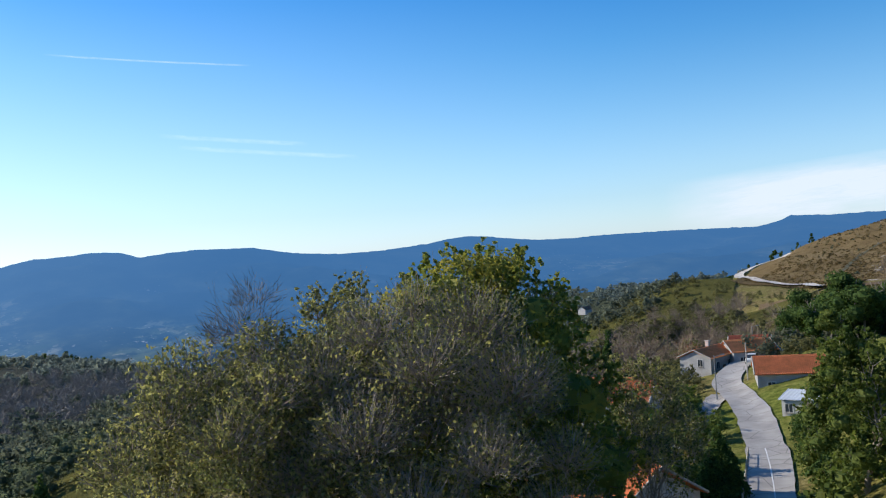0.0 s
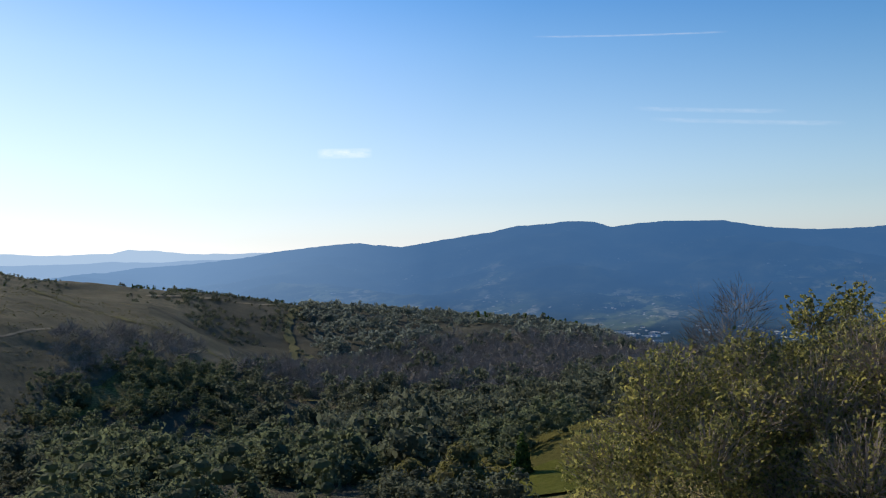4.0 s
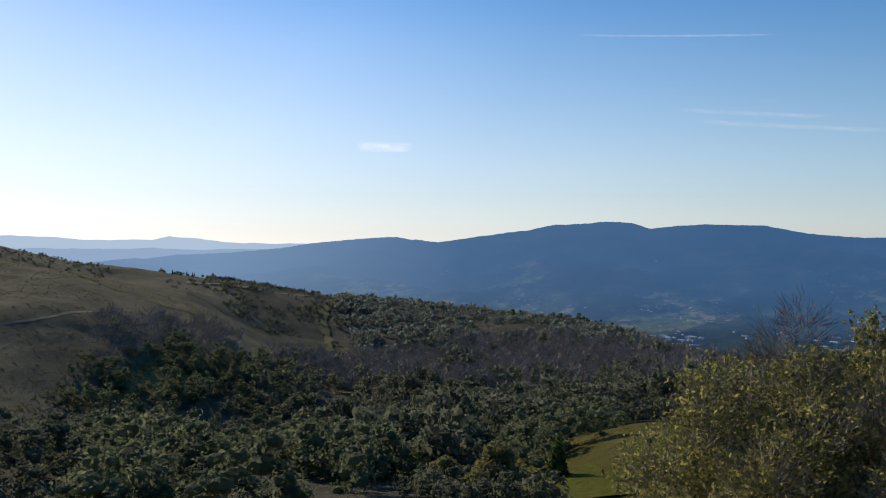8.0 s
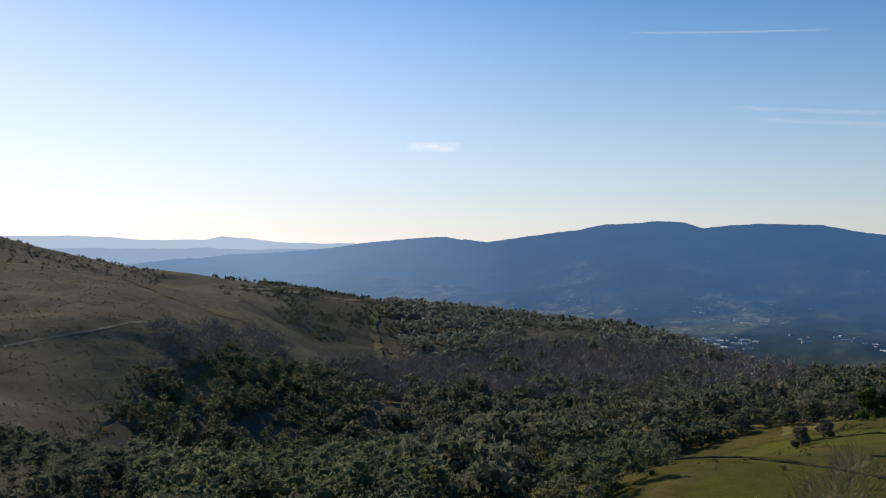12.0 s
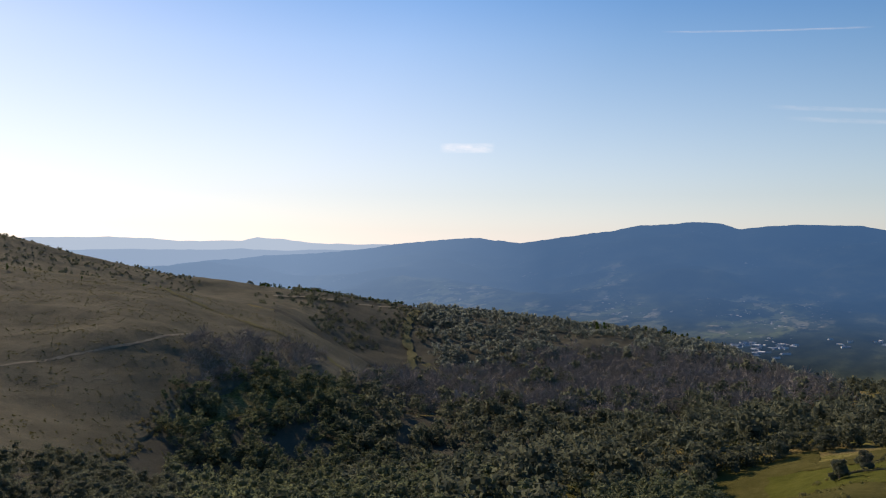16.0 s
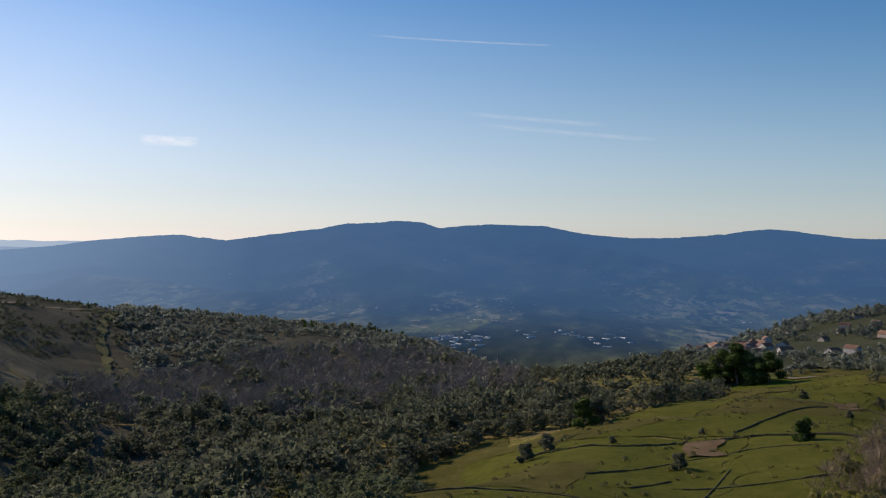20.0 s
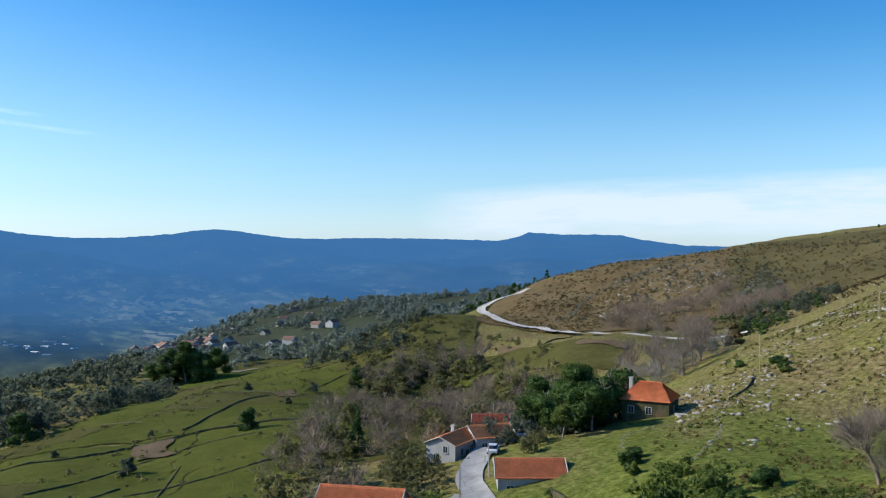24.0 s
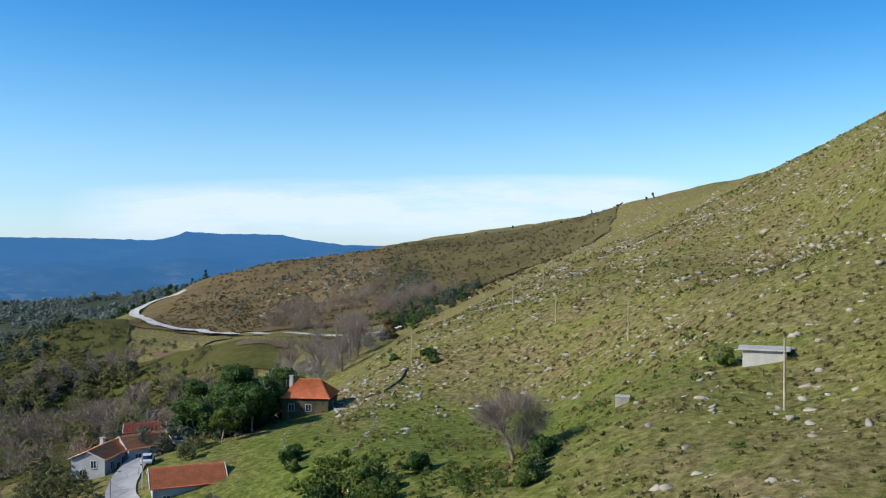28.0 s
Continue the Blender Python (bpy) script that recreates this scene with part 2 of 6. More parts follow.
def tiled(name, color):
    """Weathered clay roof tiles: pale and dark courses, lichen stains."""
    m, nt, b = base_mat(name, 0.85)
    d, l = tuple(v * 0.62 for v in color), tuple(min(1, v * 1.3) for v in color)
    big, fine = noise_of(nt, 0.9, 5), noise_of(nt, 7.0, 3)
    col = mixed(nt, 0.55, ramp(nt, big, (0.32, d), (0.68, l)), ramp(nt, fine, (0.3, d), (0.7, l)))
    link(nt, mixed(nt, ramp(nt, noise_of(nt, 2.3, 4), (0.66, (0, 0, 0)), (0.78, (0.45, 0.45, 0.45))), col, (0.20, 0.15, 0.10)), b.inputs["Base Color"])
    bumped(nt, b, fine, 0.4, 0.02)
    return m


def turf(name, low, mid, high, scale=0.35):
    m, nt, b = base_mat(name, 0.95)
    b.inputs["Specular IOR Level"].default_value = 0.02
    n = mixed(nt, 0.45, noise_of(nt, scale, 6, 0.72), noise_of(nt, 2.2, 4, 0.7))
    n = mixed(nt, 0.3, n, noise_of(nt, scale * 0.16, 4, 0.6))
    link(nt, ramp(nt, n, (0.33, low), (0.5, mid), (0.68, high)), b.inputs["Base Color"])
    bumped(nt, b, noise_of(nt, 1.1, 6, 0.75), 0.9, 0.5)
    return m


def paved(name, color):
    m, nt, b = base_mat(name, 0.9)
    b.inputs["Specular IOR Level"].default_value = 0.04
    big = ramp(nt, noise_of(nt, 0.35, 5), (0.3, tuple(v * 0.75 for v in color)), (0.7, tuple(v * 1.15 for v in color)))
    seam = nt.nodes.new("ShaderNodeTexVoronoi")
    seam.feature = "DISTANCE_TO_EDGE"
    seam.inputs["Scale"].default_value = 0.28
    link(nt, coords(nt), seam.inputs["Vector"])
    crack = ramp(nt, seam.outputs["Distance"], (0.0, (0.55,) * 3), (0.02, (1, 1, 1)))
    link(nt, mixed(nt, 1.0, big, crack, "MULTIPLY"), b.inputs["Base Color"])
    bumped(nt, b, noise_of(nt, 6.0, 4), 0.3, 0.02)
    return m


def vapour(name, power, thin, glow=1.0, soft=0.5):
    """Thin high cloud: torn along its length, fading to its rims; its sunlit white is put in as emission."""
    m = bpy.data.materials.new(name)
    m.use_nodes = True
    nt = m.node_tree
    nt.nodes.clear()
    tc = nt.nodes.new("ShaderNodeTexCoord")
    sep = nt.nodes.new("ShaderNodeSeparateXYZ")
    link(nt, tc.outputs["UV"], sep.inputs[0])
    st = nt.nodes.new("ShaderNodeMapping")
    st.inputs["Scale"].default_value = thin
    link(nt, tc.outputs["UV"], st.inputs["Vector"])
    torn = ramp(nt, noise_of(nt, 1.0, 6, 0.65, st.outputs[0]), (0.30, (0, 0, 0)), (0.75, (1, 1, 1)))
    u, v = sep.outputs[0], sep.outputs[1]
    rim = calc(nt, "MULTIPLY", calc(nt, "MULTIPLY", v, calc(nt, "SUBTRACT", 1.0, v)), 4.0)
    ends = calc(nt, "MINIMUM", calc(nt, "MULTIPLY", calc(nt, "MULTIPLY", u, calc(nt, "SUBTRACT", 1.0, u)), 8.0), 1.0)
    fade = calc(nt, "MULTIPLY", calc(nt, "POWER", calc(nt, "MAXIMUM", rim, 0.0), soft), calc(nt, "MAXIMUM", ends, 0.0))
    alpha = calc(nt, "MINIMUM", calc(nt, "MULTIPLY", calc(nt, "MULTIPLY", torn, fade), power), 0.85)
    e, t, x, o = (nt.nodes.new(k) for k in ("ShaderNodeEmission", "ShaderNodeBsdfTransparent", "ShaderNodeMixShader", "ShaderNodeOutputMaterial"))
    e.inputs["Color"].default_value, e.inputs["Strength"].default_value = (0.86, 0.92, 1.0, 1), glow
    link(nt, alpha, x.inputs[0])
    link(nt, t.outputs[0], x.inputs[1])
    link(nt, e.outputs[0], x.inputs[2])
    link(nt, x.outputs[0], o.inputs["Surface"])
    return m


M = {
    "ground": ground_mat(),
    # blue of distance put into these three as glowing haze
    "far": far_mat("far_woods_haze", (0.060, 0.176, 0.390), (0.25, 0.45, 0.75)),
    "far_hills": far_mat("far_hills_haze", (0.16, 0.32, 0.58), (0.40, 0.62, 0.92), least=0.93),
    "farthest_hills": far_mat("farthest_hills_haze", (0.25, 0.42, 0.70), (0.60, 0.83, 1.10), least=0.96),
    "near_leaf": leafy("hedge_leaves", (0.12, 0.13, 0.065), (0.245, 0.25, 0.108), (0.44, 0.41, 0.165), 0.58, 0.5, 0.75, 0.7),
    "oak": leafy("oak_leaves", (0.14, 0.18, 0.052), (0.26, 0.30, 0.08), (0.43, 0.41, 0.10), 0.58, 0.30),
    "yellow": leafy("sun_painted_yellow_leaves", (0.20, 0.21, 0.05), (0.35, 0.325, 0.07), (0.54, 0.45, 0.09), 0.5, 0.4),
    "wood": leafy("wood_leaves", (0.088, 0.104, 0.074), (0.142, 0.16, 0.106), (0.22, 0.24, 0.148), 0.55, 0.11, 1.0, 0.3),
    # paler, bluer copy of the wood leaves: distance haze put into the colour
    "far_wood": leafy("haze_tinted_wood_leaves", (0.13, 0.16, 0.14), (0.21, 0.245, 0.20), (0.33, 0.36, 0.28), 0.6, 0.03, 1.0, 0.3),
    "green_wood": leafy("fresh_wood_leaves", (0.09, 0.112, 0.070), (0.15, 0.178, 0.102), (0.245, 0.275, 0.14), 0.55, 0.09, 0.95, 0.3),
    "sedge": leafy("dark_tussocks", (0.060, 0.062, 0.018), (0.10, 0.10, 0.03), (0.16, 0.15, 0.05), 0.4, 0.08),
    "shrub": leafy("shrub_leaves", (0.075, 0.11, 0.026), (0.14, 0.185, 0.045), (0.22, 0.25, 0.07), 0.45, 0.3),
    "evergreen": leafy("evergreen_leaves", (0.032, 0.058, 0.017), (0.068, 0.115, 0.032), (0.13, 0.19, 0.05), 0.35),
    "olive": leafy("budding_leaves", (0.10, 0.105, 0.050), (0.19, 0.185, 0.085), (0.29, 0.27, 0.12), 0.55, 0.12, 0.75, 0.3),
    "heather": leafy("heather", (0.13, 0.09, 0.045), (0.20, 0.145, 0.07), (0.27, 0.21, 0.11), 0.4, 0.08),
    "heath_clump": leafy("heath_clumps", (0.10, 0.10, 0.062), (0.17, 0.165, 0.10), (0.25, 0.235, 0.14), 0.55, 0.05),
    "tuft": leafy("grass_tufts", (0.15, 0.15, 0.04), (0.24, 0.22, 0.07), (0.34, 0.29, 0.12), 0.5, 0.05),
    "twig": plain("bare_twigs", (0.27, 0.215, 0.165), 0.95, 0.3, 0.25, 0.0),
    # brighter twig copy: sunlight on the near thickets put into the colour
    "grey_twig": plain("sunlit_grey_twigs", (0.36, 0.30, 0.25), 0.95, 0.3, 0.25, 0.0),
    "bare_wood": plain("bare_wood_twigs", (0.30, 0.27, 0.23), 0.95, 0.3, 0.05, 0.0),
    "brown_wood": plain("brown_scrub_twigs", (0.28, 0.215, 0.155), 0.95, 0.3, 0.1, 0.0),
    "bark": plain("bark", (0.30, 0.265, 0.225), 0.95, 0.35, 3.0, 0.8),
    "tile": tiled("clay_tiles", (0.68, 0.21, 0.085)),
    "tile_dark": tiled("old_clay_tiles", (0.34, 0.095, 0.055)),
    "tile_new": tiled("bright_clay_tiles", (0.88, 0.30, 0.12)),
    "tile_old": tiled("weathered_brown_tiles", (0.27, 0.16, 0.115)),
    "rubble": plain("weathered_wall_granite", (0.27, 0.245, 0.195), 0.95, 0.35, 1.3, 0.9),
    "render": plain("lime_render", (0.54, 0.525, 0.50), 0.9, 0.12, 0.6, 0.3),
    "render_grey": plain("grey_render", (0.42, 0.41, 0.40), 0.9, 0.18, 0.6, 0.4),
    "stone": plain("granite", (0.42, 0.375, 0.33), 0.92, 0.35, 1.3, 0.9),
    "pale_stone": plain("pale_granite", (0.42, 0.365, 0.28), 0.92, 0.3, 0.7, 0.9),
    # dark copy of the stone: shade on walls put into the colour
    "wall_stone": plain("shaded_wall_stone", (0.11, 0.10, 0.055), 0.95, 0.4, 0.8, 1.0),
    "concrete": plain("concrete", (0.50, 0.47, 0.41), 0.9, 0.15, 0.8, 0.4),
    "wood_pole": plain("weathered_pole", (0.44, 0.35, 0.235), 0.9, 0.25, 2.0, 0.5),
    "metal": plain("galvanised_metal", (0.42, 0.43, 0.44), 0.45, 0.1, 3.0, 0.1, 0.8),
    "sheet": plain("pale_sheet_roof", (0.62, 0.66, 0.68), 0.6, 0.1, 1.0, 0.1),
    "glass": plain("dark_window_glass", (0.035, 0.045, 0.055), 0.12, 0.1, 1.0, 0.0),
    "frame": plain("painted_frame", (0.55, 0.54, 0.52), 0.6, 0.1, 2.0, 0.1),
    "door": plain("old_wooden_door", (0.16, 0.09, 0.05), 0.8, 0.25, 3.0, 0.3),
    "car_white": plain("white_car_paint", (0.72, 0.72, 0.72), 0.3, 0.04, 1.0, 0.0),
    "car_red": plain("red_car_paint", (0.32, 0.05, 0.04), 0.3, 0.05, 1.0, 0.0),
    "rubber": plain("tyre_rubber", (0.03, 0.03, 0.03), 0.9, 0.1, 4.0, 0.1),
    "road": paved("pale_concrete_road", (0.38, 0.36, 0.335)),
    "white_road": paved("pale_mountain_road", (0.60, 0.55, 0.47)),
    "paint": plain("road_paint", (0.72, 0.72, 0.70), 0.8, 0.12, 3.0, 0.1),
    "track": plain("pale_track", (0.25, 0.22, 0.145), 0.95, 0.2, 0.4, 0.3),
    "dirt": plain("dirt_track", (0.20, 0.165, 0.105), 0.95, 0.2, 0.4, 0.5),
    "meadow": turf("meadow", (0.054, 0.064, 0.012), (0.10, 0.108, 0.020), (0.165, 0.158, 0.038)),
    "pasture": turf("pasture", (0.056, 0.056, 0.015), (0.10, 0.094, 0.026), (0.165, 0.145, 0.05)),
    "lush": turf("lush_grass", (0.052, 0.072, 0.011), (0.10, 0.122, 0.018), (0.15, 0.16, 0.03)),
    "soil": turf("ploughed_soil", (0.10, 0.07, 0.04), (0.17, 0.12, 0.07), (0.24, 0.18, 0.11)),
    "heath": turf("heath", (0.062, 0.063, 0.042), (0.132, 0.124, 0.080), (0.24, 0.212, 0.136), 0.06),
    "firebreak": turf("firebreak_grass", (0.085, 0.082, 0.036), (0.15, 0.142, 0.062), (0.22, 0.20, 0.095)),
    "valley": turf("valley_ground", (0.040, 0.048, 0.030), (0.072, 0.080, 0.046), (0.15, 0.15, 0.085), 0.012),
    "forest_floor": turf("forest_floor", (0.050, 0.050, 0.036), (0.088, 0.086, 0.060), (0.14, 0.13, 0.09), 0.08),
    "bracken": turf("dry_bracken", (0.088, 0.060, 0.030), (0.172, 0.122, 0.056), (0.265, 0.20, 0.105), 0.12),
    "moor": turf("heather_moor", (0.07, 0.058, 0.026), (0.135, 0.112, 0.046), (0.21, 0.18, 0.078), 0.07),
    "trail_vapour": vapour("contrail_vapour", 0.42, (9, 1.2, 1), 1.3, 1.0),
    "old_vapour": vapour("old_contrail_vapour", 0.24, (7, 1.0, 1), 1.4, 1.2),
    "wisp": vapour("wisp_vapour", 0.7, (2.2, 1.2, 1), 1.7, 0.8),
    "cloud": vapour("cloud_vapour", 2.0, (2.6, 1.6, 1), 1.0, 1.0),
}

# ---- the land: heights along bearings (degrees left of +y) at these distances ----
RINGS = (0, 30, 60, 95, 140, 200, 290, 400, 550, 800, 1200, 1800)
SECTIONS = {}


def section(bearing, *heights):
    SECTIONS[bearing] = heights


section(-180, 14.0, 18.0, 21.7, 26.6, 38.1, 47, 49, 68, 95, 102, 97, 143)
section(-130, 14.0, 19.5, 26.2, 34.2, 50, 68, 73, 88, 119, 129, 126, 152)
section(-93, 14.0, 19.8, 27.7, 36.4, 55, 85, 87, 96, 113, 126, 136, 150)
section(-84, 13.9, 18.9, 23.9, 32.3, 43, 74, 88, 92, 99, 108, 124, 158)
section(-75, 13.9, 18.5, 23.9, 25.9, 36.3, 42, 67, 74, 83, 84, 94, 129)
section(-66, 13.9, 17.2, 20.4, 23.7, 25.2, 35.0, 43, 53, 67, 66, 61, 71)
section(-57, 14.0, 15.2, 17.7, 17.5, 13.6, 25.5, 25.9, 28.1, 44, 53, 37.8, 23.7)
section(-48, 14.0, 12.5, 12.2, 14.6, 11.7, 14.1, 8.2, 13.9, 33.0, 31, 10, -33.9)
section(-39, 14.0, 10.0, 6.2, 5.6, 8.9, 0.6, 7.5, 4.6, 21.7, -10.9, -13.9, -76)
section(-30, 14.0, 9.6, 5.8, 3.6, 3.6, -1.6, -12.7, 4.7, -14.8, -29.3, -36, -110)
section(-21, 14.0, 10.5, 7.7, 4.0, 1.8, -0.6, -9.0, -16.8, -33.4, -47, -47, -144)
section(-12, 14.0, 10.9, 7.5, 3.9, -1.0, -5.2, -10.1, -26.8, -33.9, -57, -111, -159)
section(-3, 14.0, 10.6, 6.3, 3.5, 0.4, -7.5, -18.0, -29.5, -43, -88, -161, -139)
section(6, 14.0, 10.5, 5.8, 2.2, -0.2, -19.4, -21.7, -40, -42, -50, -128, -142)
section(15, 14.0, 10.7, 6.1, 0.2, -7.2, -14.2, -32.1, -41, -44, -33, -90, -139)
section(24, 14.0, 10.9, 6.9, 0.5, -7.3, -19.1, -36.3, -35.4, -40.0, -20.0, -72.0, -139)
section(28.5, 14.0, 11.1, 7.2, 0.7, -6.8, -20.0, -39, -23, -24, -8, -60, -139)
section(33, 14.0, 11.3, 7.5, 0.8, -6.3, -20.7, -38, -13.4, -3.0, 1.0, -52, -139)
section(42, 14.0, 11.3, 7.8, 1.7, -2.3, -15.3, -25.5, 3.0, 16.0, 20.0, -16.4, -43)
section(51, 14.0, 11.6, 9.1, 4.5, -0.5, -6.5, -10.1, 6.4, 28.0, 53, 23.1, -14.1)
section(60, 14.0, 12.1, 9.8, 6.6, 3.7, 4.0, 4.5, 13.3, 32.8, 55, 42, 3.2)
section(69, 14.0, 12.9, 11.5, 9.1, 8.8, 11.3, 14.9, 21.7, 37.7, 60, 61, 58)
section(100, 14.0, 14.2, 14.2, 14.2, 16.0, 19.7, 25.1, 33.8, 47, 60, 74, 129)
section(140, 14.0, 16.0, 17.8, 20.3, 25.7, 31.2, 36.1, 49, 66, 69, 80, 126)

BEARINGS = sorted(SECTIONS)
TABLE = np.array([SECTIONS[b] for b in BEARINGS], dtype=float)


def cubic(u):
    return (-0.5 * u**3 + u**2 - 0.5 * u, 1.5 * u**3 - 2.5 * u**2 + 1, -1.5 * u**3 + 2 * u**2 + 0.5 * u, 0.5 * u**3 - 0.5 * u**2)


def waves(x, y, size, seed, octaves=4):
    """Smooth unevenness between about -1 and 1."""
    r = np.random.default_rng(seed)
    z = np.zeros_like(x)
    for o in range(octaves):
        for _ in range(5):
            a, p = r.uniform(0, 2 * math.pi, 2)
            k = 2 * math.pi / (size / 1.9**o) * r.uniform(0.7, 1.4)
            z += np.sin(k * (x * math.cos(a) + y * math.sin(a)) + p) * 0.45**o / 2.4
    return z


def land(x, y):
    """Height of the ground."""
    x, y = np.asarray(x, float), np.asarray(y, float)
    az, d = np.degrees(np.arctan2(-x, y)), np.hypot(x, y)
    edges, q = np.array(BEARINGS + [180.0]), np.sqrt(np.array(RINGS, float))
    n, r = len(BEARINGS), len(RINGS)
    i = np.clip(np.searchsorted(edges, az, side="right") - 1, 0, n - 1)
    u = np.clip((az - edges[i]) / (edges[i + 1] - edges[i]), 0, 1)
    j = np.clip(np.searchsorted(np.array(RINGS), d, side="right") - 1, 0, r - 2)
    v = np.clip((np.sqrt(d) - q[j]) / (q[j + 1] - q[j]), 0, 1)
    z = np.zeros_like(d)
    for a, wa in enumerate(cubic(u)):
        for c, wc in enumerate(cubic(v)):
            z += wa * wc * TABLE[(i - 1 + a) % n, np.clip(j - 1 + c, 0, r - 1)]
    z = z - 9.0 * np.exp(-((d - 655) / 60)**2) * np.clip((az - 31) / 6, 0, 1) * np.clip((60 - az) / 6, 0, 1)  # the dip behind the heath crest
    rough = np.clip((d - 60) / 300, 0.08, 1.0)
    return z + rough * (1.1 * waves(x, y, 90, 3) + 0.16 * waves(x, y, 17, 4, 2))


def height(x, y):
    return float(land(np.array([x]), np.array([y]))[0])


def at(bearing, d):
    a = radians(bearing)
    return -d * math.sin(a), d * math.cos(a)


def mesh_of(name, verts, faces, mat, smooth=False):
    me = bpy.data.meshes.new(name)
    verts, faces = np.asarray(verts, np.float32), np.asarray(faces, np.int32)
    k = faces.shape[1]
    me.vertices.add(len(verts))
    me.vertices.foreach_set("co", verts.ravel())
    me.loops.add(faces.size)
    me.loops.foreach_set("vertex_index", faces.ravel())
    me.polygons.add(len(faces))
    me.polygons.foreach_set("loop_start", np.arange(0, faces.size, k, dtype=np.int32))
    if smooth:
        me.polygons.foreach_set("use_smooth", np.ones(len(faces), bool))
    me.update(calc_edges=True)
    if mat:
        me.materials.append(mat)
    return me


def grid_faces(rows, cols, closed=True):
    i, j = np.meshgrid(np.arange(rows - 1), np.arange(cols if closed else cols - 1), indexing="ij")
    a, b = i * cols + j, i * cols + (j + 1) % cols
    return np.stack([a, b, b + cols, a + cols], -1).reshape(-1, 4)


front = np.arange(-112, 76, 0.5)
bearings = np.radians(np.concatenate([np.arange(-180, -112, 3.0), front, np.arange(76, 180, 3.0)]))
rings = np.concatenate([[0.01], np.geomspace(3, 1230, 280)])
rr, aa = np.meshgrid(rings, bearings, indexing="ij")
gx, gy = -rr * np.sin(aa), rr * np.cos(aa)
gz = land(gx, gy)
ground = new("ground", mesh_of("ground", np.stack([gx, gy, gz], -1).reshape(-1, 3), grid_faces(*rr.shape)[:, ::-1], M["ground"], True))
tagged(ground, "grassy and heathy mountain slopes falling into a wooded valley", "ground", kind="structure")

# ---- the far range across the valley: crest heights over the eye, in thousandths of the distance ----
CREST = (
    (180.0, 20.0), (60.0, -50.0), (42.0, -30.0), (37.4, -20.0), (33.9, -12.0), (30.4, -9.0), (27.4, -4.5), (25.5, 1.0), (22.5, 5.0), (20.3, 7.6),
    (19.6, 6.3), (19.1, 4.4), (18.5, 4.4), (17.4, 1.8), (14.9, 8.1), (11.4, 14.9), (10.0, 20.4), (8.3, 21.5),
    (6.6, 24.4), (5.6, 23.6), (5.1, 23.2), (3.9, 16.4), (2.6, 19.0), (0.5, 21.0), (-1.3, 19.7), (-2.8, 19.1),
    (-5.3, 10.2), (-8.2, 5.8), (-10.8, 5.8), (-14.0, 8.9), (-15.1, 12.6), (-16.5, 14.4), (-17.5, 13.7), (-19.6, 8.7),
    (-21.3, 5.5), (-23.9, 4.9), (-24.7, 5.8), (-27.6, 5.2), (-27.7, 5.3), (-34.5, 2.7), (-35.7, 7.1), (-36.4, 12.1),
    (-38.4, 9.5), (-40.1, 9.4), (-42.2, 8.7), (-43.6, 3.2), (-46.2, -2.9), (-52.2, -5.1), (-65.0, 5.0), (-180.0, 20.0),
)
HILLS = ((64.0, -2.0), (50.0, -3.0), (45.5, -5.0), (42.0, -3.5), (38.0, -5.0), (35.0, -4.0), (32.5, -6.0), (30.0, -4.5), (27.0, -6.0), (24.0, -12.0), (20.0, -30.0))
FARTHEST = ((66.0, 9.0), (49.2, 6.2), (47.5, 8.6), (43.1, 9.2), (41.2, 8.4), (38.8, 4.8), (35.1, 5.5), (34.2, 8.7), (33.7, 7.7), (32.8, 7.5), (30.8, 2.5), (28.7, 1.2), (25.1, 0.6), (22.0, -4.0), (18.0, -20.0))


def far_land(az, d):
    c = np.array(CREST)
    crest = np.interp(az, c[::-1, 0], c[::-1, 1]) * 0.001
    foot = land(*(lambda a: (-2000 * np.sin(a), 2000 * np.cos(a)))(np.radians(az)))
    x, y = -d * np.sin(np.radians(az)), d * np.cos(np.radians(az))
    f = np.clip((d - 2000) / 600, 0, 1)
    floor = foot * (1 - f) + np.clip(foot, -175, 400) * f
    t = np.clip((d - 2350) / (4350 - 2350), 0, 1)
    top = 40 + crest * 4400
    z = floor + (top - floor) * (0.35 * t + 0.65 * t**1.8)
    spur = np.clip((d - 2300) / 900, 0, 1) * np.clip((4420 - d) / 900, 0, 1)
    z = z + spur * (38 * waves(x, y, 1200, 11, 3) + 7 * waves(x, y, 330, 12, 3))
    z = z + (1.1 * waves(x, y, 120, 13) + 1.3 * waves(x, y, 46, 16, 2)) * np.clip((d - 2000) / 300, 0, 1)
    z = np.where(d < 2000, land(x, y), z)
    return np.where(d > 4450, z - (d - 4450) * 0.25, z)


fb = np.concatenate([np.arange(-180, -70, 4.0), np.arange(-70, 70, 0.2), np.arange(70, 180, 4.0)])
fr = np.concatenate([np.linspace(1215, 1980, 60), np.linspace(2000, 4450, 110), [4600, 4800]])
fd, fa = np.meshgrid(fr, fb, indexing="ij")
fz = far_land(fa.ravel(), fd.ravel()).reshape(fd.shape)
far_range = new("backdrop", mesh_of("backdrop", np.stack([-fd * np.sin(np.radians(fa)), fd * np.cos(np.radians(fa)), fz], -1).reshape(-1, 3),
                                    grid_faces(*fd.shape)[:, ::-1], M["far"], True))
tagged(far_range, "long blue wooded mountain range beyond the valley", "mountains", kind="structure")


